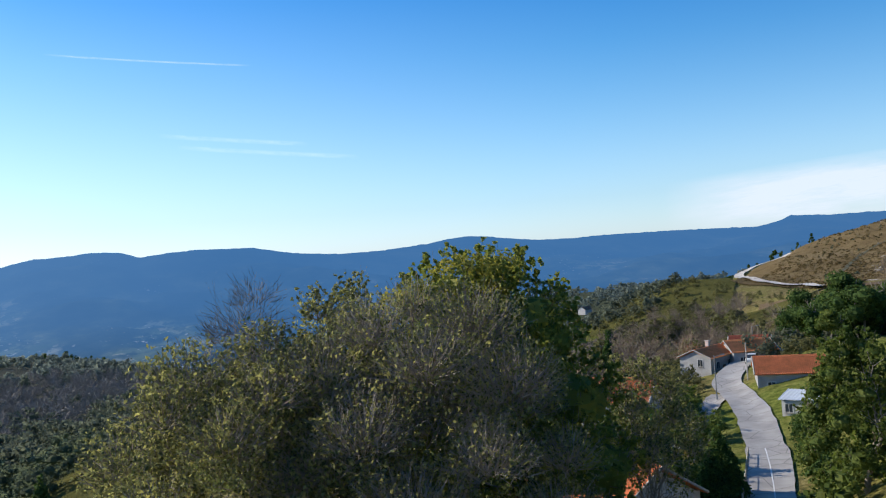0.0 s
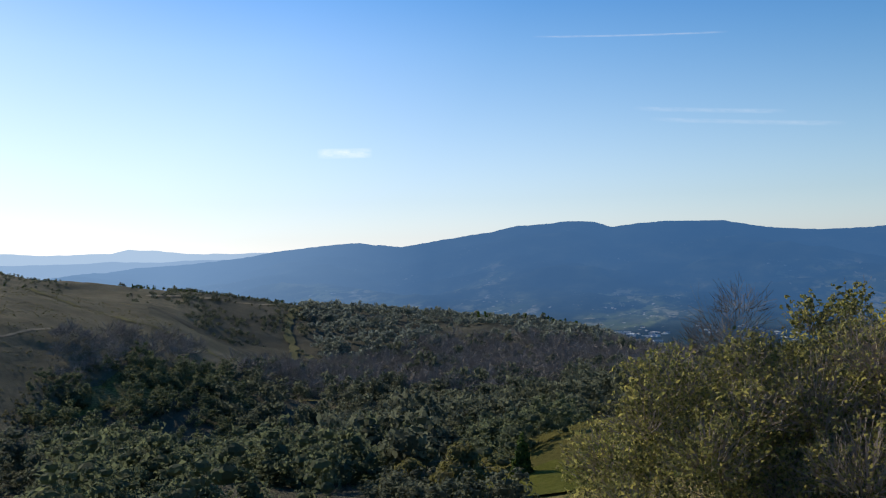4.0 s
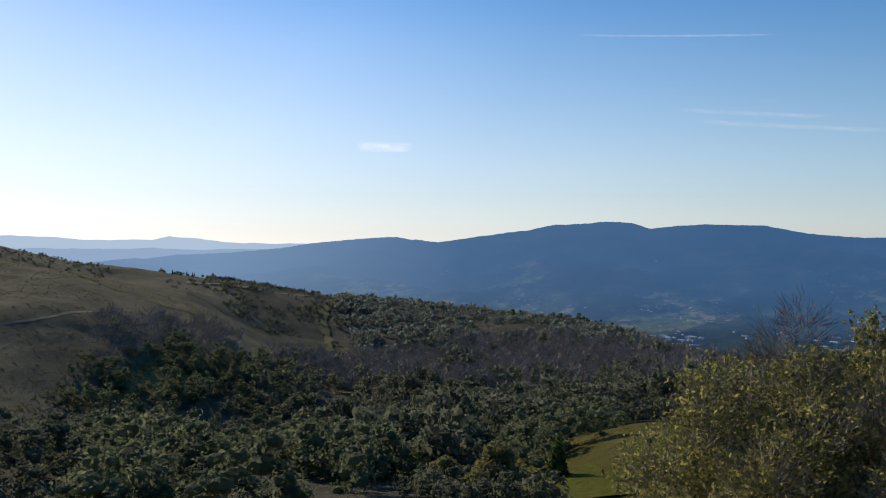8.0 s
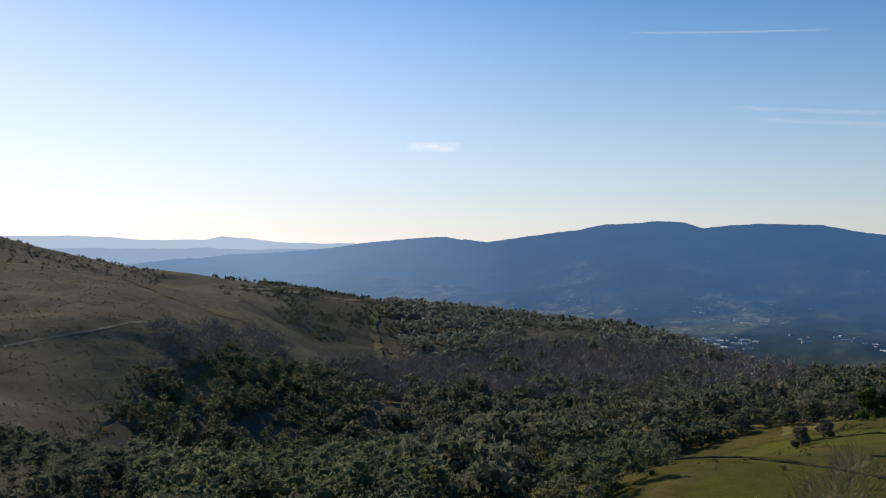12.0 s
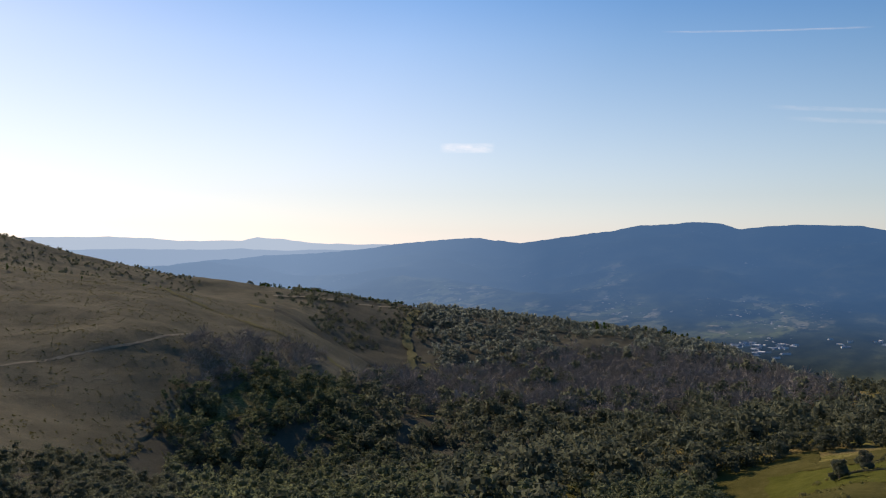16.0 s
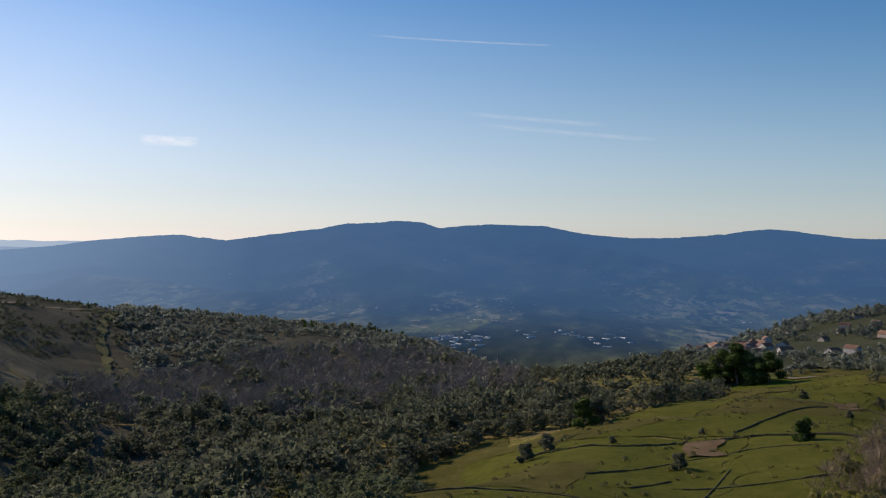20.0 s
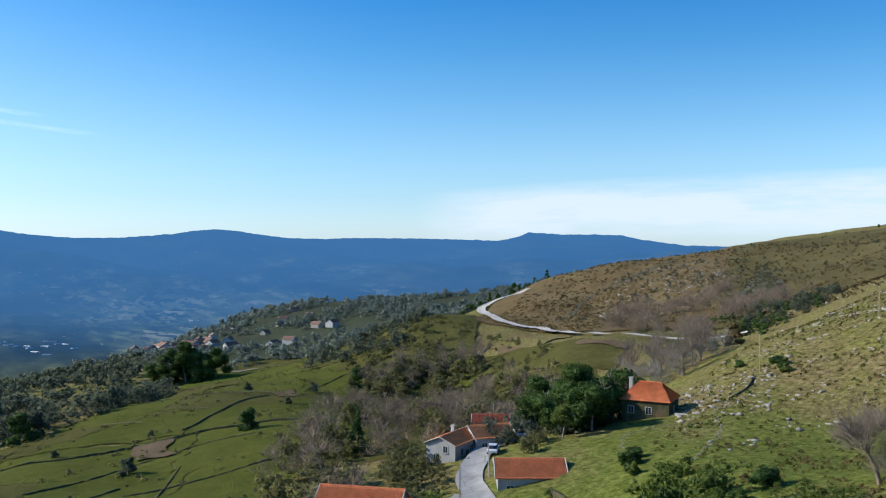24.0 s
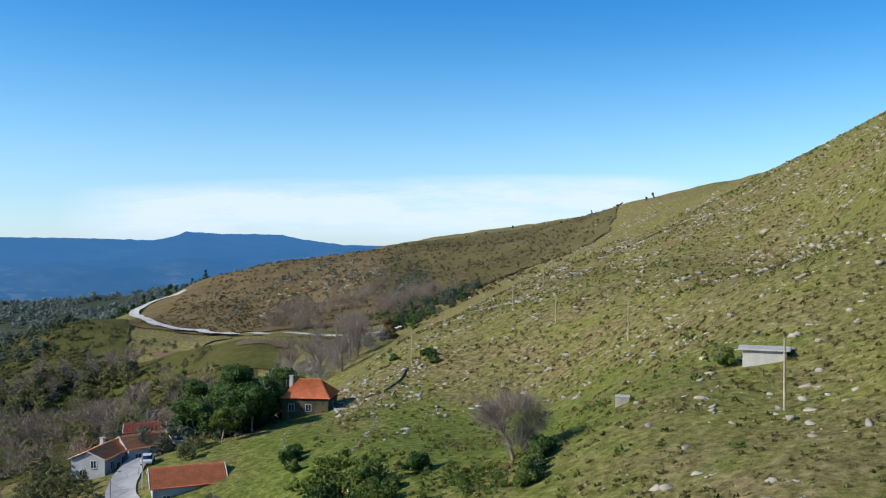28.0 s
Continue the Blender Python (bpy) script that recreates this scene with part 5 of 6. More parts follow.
# leafless trees on the slope and in the bowl
def winter_tree(seed, h, w, twig_count, depth=3, mat="twig"):
    q = np.random.default_rng(seed)
    heap, _ = limbs(q, h, w, 0.012, 0.14, depth, 0.5, 5, 3)
    fine = Heap()
    fine.quads(twigs(q, crown_lobes(q, h, w * 0.95, 0.08, 14), twig_count, 1.4, 0.016))
    return heap.mesh("trunk", M[mat]), fine.mesh("twigs", M[mat])


lone = winter_tree(251, 9.4, 7.2, 4200, 4, "twig")
place_tree("winter_tree", "lone leafless grey tree on the green hillside", lone[0], None, 76.5, 49.6, 0, lone[1])
W = [winter_tree(252 + i, 11.0, 7.5, 1300) for i in range(3)]
for i, (x, y) in enumerate(((150, 152), (156, 148), (161, 150), (148, 143), (166, 155), (157, 160), (171, 160), (176, 168), (152, 165), (185, 172), (168, 171))):
    t = place_tree("winter_tree", "leafless grey-brown tree in the sheltered bowl", W[i % 3][0], None, x, y, 40 * i, W[i % 3][1], group="leafless trees in the bowl")
    t.scale = (0.9 + 0.03 * (i % 5),) * 3
for i, (x, y) in enumerate(((141, 279), (147, 282), (151, 284), (157, 276), (157, 270), (163, 272), (168, 268), (170, 260), (160, 284), (150, 272), (166, 280), (174, 266), (145, 286), (139, 284), (156, 290), (172, 275))):
    t = place_tree("grove_tree", "slender tree of a grove with thin grey-green crown", W[i % 3][0], R2[1] if i % 2 else B1[1], x, y, 70 * i, W[i % 3][1], group="grove in the meadows")
    t.scale = (0.75 + 0.05 * (i % 4),) * 3
S1, S2 = leafy_tree(261, 2.6, 3.2, "shrub", 0.13, 1500, 0.0), leafy_tree(262, 2.2, 3.0, "evergreen", 0.13, 1300, 0.0)
for i, (x, y) in enumerate(((76, 70), (73, 66), (70, 63), (72.5, 59), (79, 49.5), (78.2, 47.6), (80.6, 50.6), (74.5, 45.2), (72, 44), (69.5, 42.8), (67, 41.9), (76.5, 46.4), (78, 76), (67, 58), (100, 36), (140, 111), (137, 107), (142, 122), (64, 64), (83, 90), (80, 86), (86, 92), (60, 72), (62, 76))):
    t = thing("bush", "green bush on the hillside", "bush", "bushes on the hillside", on_land(x, y, 55 * i, 0.1))
    part("stem_growth", (S1, S2)[i % 2][0], t)
    part("foliage", (S1, S2)[i % 2][1], t)
    t.scale = (0.7 + 0.12 * (i % 4),) * 3
t = place_tree("red_shrub", "small shrub with rusty red leaves", leafy_tree(263, 7, 5, "heather", 0.3, 900, 0.1)[0], leafy_tree(263, 7, 5, "heather", 0.3, 900, 0.1)[1], 184, 160)
forest("bowl_scrub", "dark evergreen scrub in the fold of the hill", scatter(15, 40, [(-45.5, 262), (-48, 370), (-52.5, 365), (-54.5, 318), (-51, 290), (-48, 255)]), SOFT, M["evergreen"], 15, (0.3, 0.7))
forest("bowl_twigs", "leafless grey scrub across the bowl", scatter(16, 150, [(-41, 330), (-42, 420), (-50, 430), (-54, 350), (-48, 300)], patchy(50, 31, 0.0)), TWIG_MID, M["brown_wood"], 16, (0.5, 1.1))
forest("hill_shrubs", "dark low shrubs dotted over the brown hill", scatter(36, 260, [(-36, 420), (-38, 560), (-50, 600), (-60, 560), (-56, 380), (-48, 340)]), BUSH, M["wood"], 36, (0.1, 0.3), "shrubs")
forest("skyline_pines", "few small pines on the skyline", [at(-65.4, 492), at(-65.8, 495), at(-62, 560), at(-59, 600), at(-57, 610), at(-54, 615), at(-52, 610), at(-50, 600), at(48.5, 545), at(47.6, 548), at(44.5, 552), at(41, 555), at(40, 552), at(39.6, 556)], PINE, M["evergreen"], 17, (0.2, 0.4))
forest("skyline_scrub", "low dark scrub along the hill crest", scatter(18, 80, [(-44, 590), (-50, 600), (-58, 600), (-64, 500), (-66, 505), (-58, 640), (-46, 640)]), SOFT_FAR, M["wood"], 18, (0.1, 0.2))
forest("garden_bushes", "green bushes and hedges round the village gardens", scatter(19, 60, [(-17, 60), (-19, 112), (-27, 128), (-31, 118), (-30, 62)]), BUSH, M["shrub"], 19, (0.28, 0.6), "bushes")
forest("garden_bushes", "green bushes and hedges round the village gardens", scatter(20, 70, [(-37.5, 66), (-39, 100), (-44, 108), (-50, 95), (-47, 62)]), BUSH, M["shrub"], 20, (0.25, 0.55), "bushes")
forest("garden_bushes", "budding olive bushes between the houses", scatter(30, 75, [(-26, 95), (-27, 150), (-33, 165), (-38, 160), (-36.5, 118), (-34.5, 112)], lambda x, y: (np.abs(x - 0.92 * y + 28) > 7) & (np.hypot(x - 75, y - 101.7) > 9) & (np.hypot(x - 81, y - 127) > 10) & (np.hypot(x - 48.5, y - 101) > 8)), BUSH, M["olive"], 30, (0.2, 0.5), "bushes")
forest("hill_shrubs", "dark low heath shrubs between the boulders", scatter(73, 240, [(-41, 400), (-42, 480), (-47, 520), (-52, 500), (-51, 400), (-46, 385)], patchy(40, 73, -0.2)), BUSH, M["wood"], 73, (0.14, 0.34), "shrubs")
forest("hollow_shrubs", "dark green shrubs and small trees in the hollow", scatter(71, 64, [(-49.3, 306), (-50, 372), (-53.5, 392), (-55, 345), (-53.8, 312), (-51.5, 304)]), SOFT_MID, M["wood"], 71, (0.25, 0.6), "shrubs")
forest("hillside_shrubs", "leafy green shrubs below the bare tree", scatter(72, 34, [(-51, 81), (-51.3, 89), (-54, 90), (-57, 85), (-57, 79)]), BUSH, M["shrub"], 72, (0.1, 0.24), "shrubs")
forest("garden_shrubs", "leafy garden shrubs beside the village road", scatter(39, 34, [(-29.3, 80), (-29.8, 112), (-31.8, 112), (-32.4, 94), (-32.6, 80)]), BUSH, M["shrub"], 39, (0.15, 0.34), "shrubs")
forest("garden_shrubs", "leafy garden shrubs beside the village road", scatter(40, 18, [(-36.6, 90), (-36.0, 112), (-37.6, 118), (-39, 98)], lambda x, y: np.hypot(x - 65, y - 86.6) > 4.5), BUSH, M["evergreen"], 40, (0.15, 0.3), "shrubs")
hedge = smooth_line([(48.6, 62.2), (53.2, 68.8), (58.2, 76.2), (62.6, 83.0)], 0.9)
forest("roadside_hedge", "dark clipped hedge along the village road", hedge + 0.25 * np.random.default_rng(37).normal(size=hedge.shape), BUSH, M["evergreen"], 37, (0.22, 0.34), "hedge")
forest("garden_bushes", "dark bushes below the stone house", scatter(21, 60, [(-33, 152), (-34, 185), (-43, 190), (-43.5, 165), (-39, 140)]), SOFT_MID, M["wood"], 21, (0.3, 0.6), "bushes")

# ---- houses ----
def box_mesh(name, lo, hi, mat, bevel=0.0):
    bm = bmesh.new()
    bmesh.ops.create_cube(bm, size=1.0)
    lo, hi = Vector(lo), Vector(hi)
    for v in bm.verts:
        v.co = Vector(((v.co.x + 0.5) * (hi.x - lo.x) + lo.x, (v.co.y + 0.5) * (hi.y - lo.y) + lo.y, (v.co.z + 0.5) * (hi.z - lo.z) + lo.z))
    if bevel:
        bmesh.ops.bevel(bm, geom=bm.edges[:], offset=bevel, segments=1, affect="EDGES")
    me = bpy.data.meshes.new(name)
    bm.to_mesh(me)
    bm.free()
    me.materials.append(mat)
    return me


def roof_slope(name, a, b, c, d, mat, pitch=0.24, thick=0.10, course=0.38):
    """Rows of barrel tiles on one slope: eave from a to b, ridge from d to c."""
    a, b, c, d = (np.array(k, float) for k in (a, b, c, d))
    n = np.cross(b - a, d - a)
    n /= np.linalg.norm(n)
    cols = max(8, int(np.linalg.norm(b - a) / pitch)) * 4
    rows = max(4, int(np.linalg.norm(d - a) / course))
    u = np.linspace(0, 1, cols + 1)
    vs = []
    for k in range(rows):
        for v, lap in ((k / rows, 0.035), ((k + 1) / rows, 0.0)):
            p = (1 - v) * ((1 - u)[:, None] * a + u[:, None] * b) + v * ((1 - u)[:, None] * d + u[:, None] * c)
            wave = 0.045 * np.cos(np.arange(cols + 1) * math.pi / 2)
            vs.append(p + n * (wave + lap + thick)[:, None])
    v = np.concatenate(vs)
    f = grid_faces(rows * 2, cols + 1, False)
    base = len(v)
    under = np.array([a, b, c, d])
    rim = [a + n * 0.06, b + n * 0.06, c + n * 0.06, d + n * 0.06]
    v = np.concatenate([v, under, rim])
    extra = [(base, base + 3, base + 2, base + 1)] + [(base + i, base + (i + 1) % 4, base + 4 + (i + 1) % 4, base + 4 + i) for i in range(4)]
    return mesh_of(name, v, np.concatenate([f, np.array(extra)]), mat, False)


def wall_with_gables(name, lx, ly, h, top, mat, thick=0.3, sunk=2.5, gables=True):
    """Four walls with thickness, the two short ones rising to the ridge."""
    bm = bmesh.new()
    def slab(pts, push):
        lo = [bm.verts.new(p) for p in pts]
        hi = [bm.verts.new(Vector(p) + Vector(push)) for p in pts]
        bm.faces.new(lo[::-1])
        bm.faces.new(hi)
        k = len(pts)
        for i in range(k):
            bm.faces.new((lo[i], lo[(i + 1) % k], hi[(i + 1) % k], hi[i]))
    x, y = lx / 2, ly / 2
    slab([(-x, -y, -sunk), (x, -y, -sunk), (x, -y, h), (-x, -y, h)], (0, thick, 0))
    slab([(-x, y - thick, -sunk), (x, y - thick, -sunk), (x, y - thick, h), (-x, y - thick, h)], (0, thick, 0))
    yi = y - thick - 0.002
    for x0 in (-x, x - thick):
        pts = [(x0, -yi, -sunk), (x0, yi, -sunk), (x0, yi, h)] + ([(x0, 0, top)] if gables else []) + [(x0, -yi, h)]
        slab(pts, (thick, 0, 0))
    bmesh.ops.recalc_face_normals(bm, faces=bm.faces[:])
    me = bpy.data.meshes.new(name)
    bm.to_mesh(me)
    bm.free()
    me.materials.append(mat)
    return me


def add_window(house, x, y, z, w, h, face, simple=False):
    """A window on the wall facing 'face' (unit step along x or y)."""
    fx, fy = face
    ax, ay = (0, 1) if fx else (1, 0)
    def bar(name, u0, u1, z0, z1, out0, out1, mat, parent):
        p = (x + ax * u0 + fx * out0, y + ay * u0 + fy * out0, z0)
        q = (x + ax * u1 + fx * out1, y + ay * u1 + fy * out1, z1)
        lo = tuple(min(a, b) for a, b in zip(p, q))
        hi = tuple(max(a, b) for a, b in zip(p, q))
        return part(name, box_mesh(name, lo, hi, mat), parent)
    win = bar("window", -w / 2, w / 2, z, z + h, 0.004, 0.03, M["glass"], house)
    if simple:
        return
    for u0, u1, z0, z1 in ((-w / 2 - 0.1, -w / 2, z - 0.1, z + h + 0.1), (w / 2, w / 2 + 0.1, z - 0.1, z + h + 0.1), (-w / 2, w / 2, z + h, z + h + 0.1), (-0.03, 0.03, z, z + h)):
        bar("window_frame", u0, u1, z0, z1, 0.004, 0.07, M["frame"], win)
    bar("window_sill", -w / 2 - 0.15, w / 2 + 0.15, z - 0.16, z - 0.1, 0.004, 0.16, M["stone"], win)


def house(label, x, y, base, turn, lx, ly, wall_h, ridge_h, wall="render", tiles="tile", hip=0.0, chimney=None, windows=(), doors=(), over=0.35, group="", name="house", pitch=0.24, course=0.38):
    """A small tiled house. x, y: middle; turn: degrees of its ridge; lx along the ridge, ly across."""
    ob = thing(name, label, "house", group, pose(x, y, base, 0, 0, turn))
    part("wall", wall_with_gables("wall", lx, ly, wall_h, ridge_h - 0.12, M[wall], gables=hip == 0), ob)
    ex, ey = lx / 2 + over, ly / 2 + over
    drop = (ridge_h - wall_h) / (ly / 2) * over
    e, t = wall_h - drop, ridge_h
    hx = ex - hip
    part("roof", roof_slope("roof", (-ex, -ey, e), (ex, -ey, e), (hx, 0, t), (-hx, 0, t), M[tiles], pitch, 0.10, course), ob)
    part("roof", roof_slope("roof", (ex, ey, e), (-ex, ey, e), (-hx, 0, t), (hx, 0, t), M[tiles], pitch, 0.10, course), ob)
    if hip:
        for s in (-1, 1):
            part("roof", roof_slope("roof", (s * ex, s * -ey, e), (s * ex, s * ey, e), (s * hx, 0.01 * s, t), (s * hx, -0.01 * s, t), M[tiles], pitch, 0.10, course), ob)
    ridge = Heap()
    n = max(4, int(2 * hx / 0.4))
    for i in range(n):
        xa = -hx + 2 * hx * i / n
        ridge.add(*tube((xa, 0, t + 0.08), (xa + 2 * hx / n * 1.06, 0, t + 0.08), 0.13, 0.115, 8))
    part("ridge_tiles", ridge.mesh("ridge_tiles", M[tiles]), ob)
    if not hip:
        for s in (-1, 1):
            v = Heap()
            v.add(*tube((s * (ex + 0.02), -ey, e + 0.12), (s * (ex + 0.02), 0, t + 0.12), 0.09, 0.09, 6))
            v.add(*tube((s * (ex + 0.02), ey, e + 0.12), (s * (ex + 0.02), 0, t + 0.12), 0.09, 0.09, 6))
            part("verge", v.mesh("verge", M["concrete"]), ob, "pale mortared verge")
    if chimney:
        cx, cy, ch = chimney
        c = part("chimney", box_mesh("chimney", (cx - 0.3, cy - 0.3, wall_h), (cx + 0.3, cy + 0.3, t + ch), M["render"], 0.02), ob)
        part("chimney_cap", box_mesh("chimney_cap", (cx - 0.4, cy - 0.4, t + ch), (cx + 0.4, cy + 0.4, t + ch + 0.1), M["concrete"], 0.02), c)
    for wx, wz, side in windows:
        if side in "fb":
            s = -1 if side == "f" else 1
            add_window(ob, wx, s * ly / 2, wz, 0.9, 1.05, (0, s))
        else:
            s = -1 if side == "l" else 1
            add_window(ob, s * lx / 2, wx, wz, 0.8, 1.0, (s, 0))
    for dx, side in doors:
        s = -1 if side == "f" else 1
        d = part("door", box_mesh("door", (dx - 0.45, min(s * ly / 2 + s * 0.004, s * ly / 2 + s * 0.05), 0.0), (dx + 0.45, max(s * ly / 2 + s * 0.004, s * ly / 2 + s * 0.05), 2.0), M["door"]), ob)
        part("handle", box_mesh("handle", (dx + 0.32, min(s * ly / 2 + s * 0.05, s * ly / 2 + s * 0.1), 0.95), (dx + 0.38, max(s * ly / 2 + s * 0.05, s * ly / 2 + s * 0.1), 1.05), M["metal"]), d)
    return ob


house("long low farm building with a bright clay-tiled roof", 75.0, 101.7, 4.6, -31, 9.4, 7.6, 3.2, 4.85, "render_grey", "tile", windows=((-3, 1.0, "f"), (3.2, 1.0, "f")), doors=((0.4, "f"),))
# white walls in shade: the shade is put in as grey render
house("white-walled village house with an old clay-tiled roof", 77.9, 127.2, 3.6, 30, 8.4, 5.4, 3.5, 4.6, "render_grey", "tile_new", chimney=(1.2, 0.6, 0.9), windows=((-0.9, 2.2, "l"), (0.9, 0.8, "l"), (-2, 1.6, "f"), (1.5, 1.6, "f")), doors=((0, "f"),))
house("village house with a bright orange clay-tiled roof beside the white one", 85.0, 127.0, 4.2, -12, 7.0, 6.4, 3.2, 4.6, "render_grey", "tile_new", windows=((-2, 1.2, "f"), (2, 1.2, "f")), doors=((0, "f"),))
house("low outbuilding with a dark red roof behind the houses", 93.0, 138.2, 4.0, -35, 6.5, 4.4, 2.9, 3.9, "stone", "tile_dark", windows=((0, 1.2, "f"),))
# shaded house front painted in as dark stone
house("grey stone house with a hipped clay-tiled roof", 110.6, 114.6, 9.4, -58, 8.2, 7.2, 3.8, 6.3, "wall_stone", "tile", 2.6, (-3.2, -0.5, 0.7), ((-2.4, 1.5, "f"), (0.6, 1.5, "f"), (0, 1.5, "r")), ((2.6, "f"),))
house("village house with a weathered orange roof among trees", 25.9, 54.6, 7.0, -76, 10.5, 6.6, 3.0, 5.0, "render", "tile", windows=((-3, 1.0, "f"), (-1, 1.0, "f"), (1.5, 1.0, "f")), doors=((3.2, "f"),))
house("small tiled house hidden among garden trees", 48.5, 101.0, 3.0, -44, 10.5, 7.0, 4.0, 6.3, "render", "tile", windows=((-3, 1.4, "f"), (2, 1.4, "f")))
house("tiny tiled shed on the slope", 68.0, 67.2, 12.0, -30, 2.6, 2.2, 1.0, 1.6, "stone", "tile", doors=((0, "f"),))


def sheet_shed(x, y, base, turn, lx, ly, h):
    ob = thing("shed", "small white shed with a pale sheet roof", "shed", "", pose(x, y, base, 0, 0, turn))
    part("wall", wall_with_gables("wall", lx, ly, h, h, M["render"], gables=False, sunk=1.0), ob)
    v = Heap()
    n = 40
    u = np.linspace(-lx / 2 - 0.3, lx / 2 + 0.3, n)
    z = 0.03 * np.cos(np.arange(n) * 1.6)
    for z0 in (0.0,):
        p = np.concatenate([np.stack([u, np.full(n, -ly / 2 - 0.4), h + 0.05 + z], -1), np.stack([u, np.full(n, ly / 2 + 0.3), h + 0.65 + z], -1)])
        v.add(p, grid_faces(2, n, False))
        v.add(p + np.array([0, 0, -0.05]), grid_faces(2, n, False)[:, ::-1])
    part("roof", v.mesh("roof", M["sheet"]), ob, "pale corrugated sheet")
    add_window(ob, -1.0, -ly / 2, 1.0, 0.8, 0.9, (0, -1))
    add_window(ob, 0.9, -ly / 2, 1.0, 0.8, 0.9, (0, -1))
    add_window(ob, -lx / 2, 0, 1.0, 0.7, 0.9, (-1, 0))
    return ob


sheet_shed(65.0, 86.6, 4.7, -55, 3.6, 3.0, 2.4)

# concrete water hut and block on the hillside
hut = thing("water_hut", "small grey concrete hut with a flat overhanging slab", "hut", "", pose(101.2, 32.0, 26.0, 0, 0, -74))
part("wall", box_mesh("wall", (-2.3, -1.6, -1.2), (2.3, 1.6, 2.0), M["concrete"], 0.04), hut)
part("roof_slab", box_mesh("roof_slab", (-2.8, -2.0, 2.0), (2.7, 2.0, 2.2), M["concrete"], 0.03), hut, "thin concrete slab")
part("door", box_mesh("door", (-2.34, -0.5, 0.0), (-2.304, 0.4, 1.7), M["metal"]), hut, "grey metal door")
blk = thing("concrete_block", "small pale concrete cistern block in the grass", "cistern", "", pose(88.4, 43.2, 22.4, 0, 0, -65))
part("body", box_mesh("body", (-0.75, -0.6, -0.6), (0.75, 0.6, 0.85), M["pale_stone"], 0.04), blk)
part("lid", box_mesh("lid", (-0.82, -0.66, 0.85), (0.82, 0.66, 0.97), M["concrete"], 0.02), blk)

# terrace of the stone house
ter = thing("terrace", "white-walled terrace beside the stone house", "terrace", "", pose(113.6, 107.4, 9.8, 0, 0, -58))
part("slab", box_mesh("slab", (-2.5, -3.0, -2.0), (3.0, 2.5, 0.9), M["concrete"], 0.04), ter)
part("parapet", box_mesh("parapet", (-2.5, -3.0, 0.9), (3.0, -2.75, 1.7), M["render"], 0.02), ter)
part("parapet", box_mesh("parapet", (2.75, -2.745, 0.9), (3.0, 2.5, 1.7), M["render"], 0.02), ter)


def car(paint, label, x, y, turn):
    ob = thing("car", label, "car", "parked cars", on_land(x, y, turn))
    ob.location.z += 0.2
    bm = bmesh.new()
    prof = ((-2.0, 0.35), (-2.05, 0.75), (-1.85, 0.95), (-1.2, 1.02), (0.75, 0.98), (1.75, 0.86), (2.0, 0.68), (2.0, 0.35))
    lo = [bm.verts.new((px, -0.83, pz)) for px, pz in prof]
    hi = [bm.verts.new((px, 0.83, pz)) for px, pz in prof]
    bm.faces.new(lo)
    bm.faces.new(hi[::-1])
    for i in range(len(prof)):
        bm.faces.new((lo[i], hi[i], hi[(i + 1) % len(prof)], lo[(i + 1) % len(prof)]))
    bmesh.ops.recalc_face_normals(bm, faces=bm.faces[:])
    bmesh.ops.bevel(bm, geom=bm.edges[:], offset=0.06, segments=1, affect="EDGES")
    me = bpy.data.meshes.new("body")
    bm.to_mesh(me)
    bm.free()
    me.materials.append(M[paint])
    body = part("body", me, ob)
    v = np.array([(-1.75, -0.74, 0.97), (0.75, -0.74, 0.95), (0.75, 0.74, 0.95), (-1.75, 0.74, 0.97), (-1.35, -0.6, 1.42), (0.1, -0.6, 1.42), (0.1, 0.6, 1.42), (-1.35, 0.6, 1.42)])
    part("windows", mesh_of("windows", v, [(0, 1, 5, 4), (1, 2, 6, 5), (2, 3, 7, 6), (3, 0, 4, 7)], M["glass"]), body, "dark glass")
    part("roof", box_mesh("roof", (-1.38, -0.62, 1.42), (0.13, 0.62, 1.48), M[paint], 0.02), ob)
    for wx in (-1.25, 1.25):
        for wy in (-0.8, 0.8):
            h = Heap()
            h.add(*tube((wx, wy - 0.1, 0.32), (wx, wy + 0.1, 0.32), 0.32, 0.32, 14))
            h.add(*tube((wx, wy - 0.1, 0.32), (wx, wy - 0.1001, 0.32), 0.32, 0.01, 14))
            h.add(*tube((wx, wy + 0.1, 0.32), (wx, wy + 0.1001, 0.32), 0.32, 0.01, 14))
            wheel = part("wheel", h.mesh("wheel", M["rubber"]), ob)
            k = Heap()
            s = 1 if wy > 0 else -1
            k.add(*tube((wx, wy + s * 0.101, 0.32), (wx, wy + s * 0.115, 0.32), 0.2, 0.18, 12))
            k.add(*tube((wx, wy + s * 0.115, 0.32), (wx, wy + s * 0.116, 0.32), 0.18, 0.01, 12))
            part("rim", k.mesh("rim", M["metal"]), wheel)
    for wy in (-0.6, 0.6):
        part("headlight", box_mesh("headlight", (1.94, wy - 0.17, 0.62), (2.03, wy + 0.17, 0.76), M["sheet"], 0.02), ob)
    return ob


car("car_white", "white hatchback parked in front of the houses", 80.0, 118.2, 50)
car("car_red", "dark red hatchback parked beside the road", 95.5, 130.5, 45)
car("car_white", "white hatchback parked beside the road", 92.6, 127.6, 48)

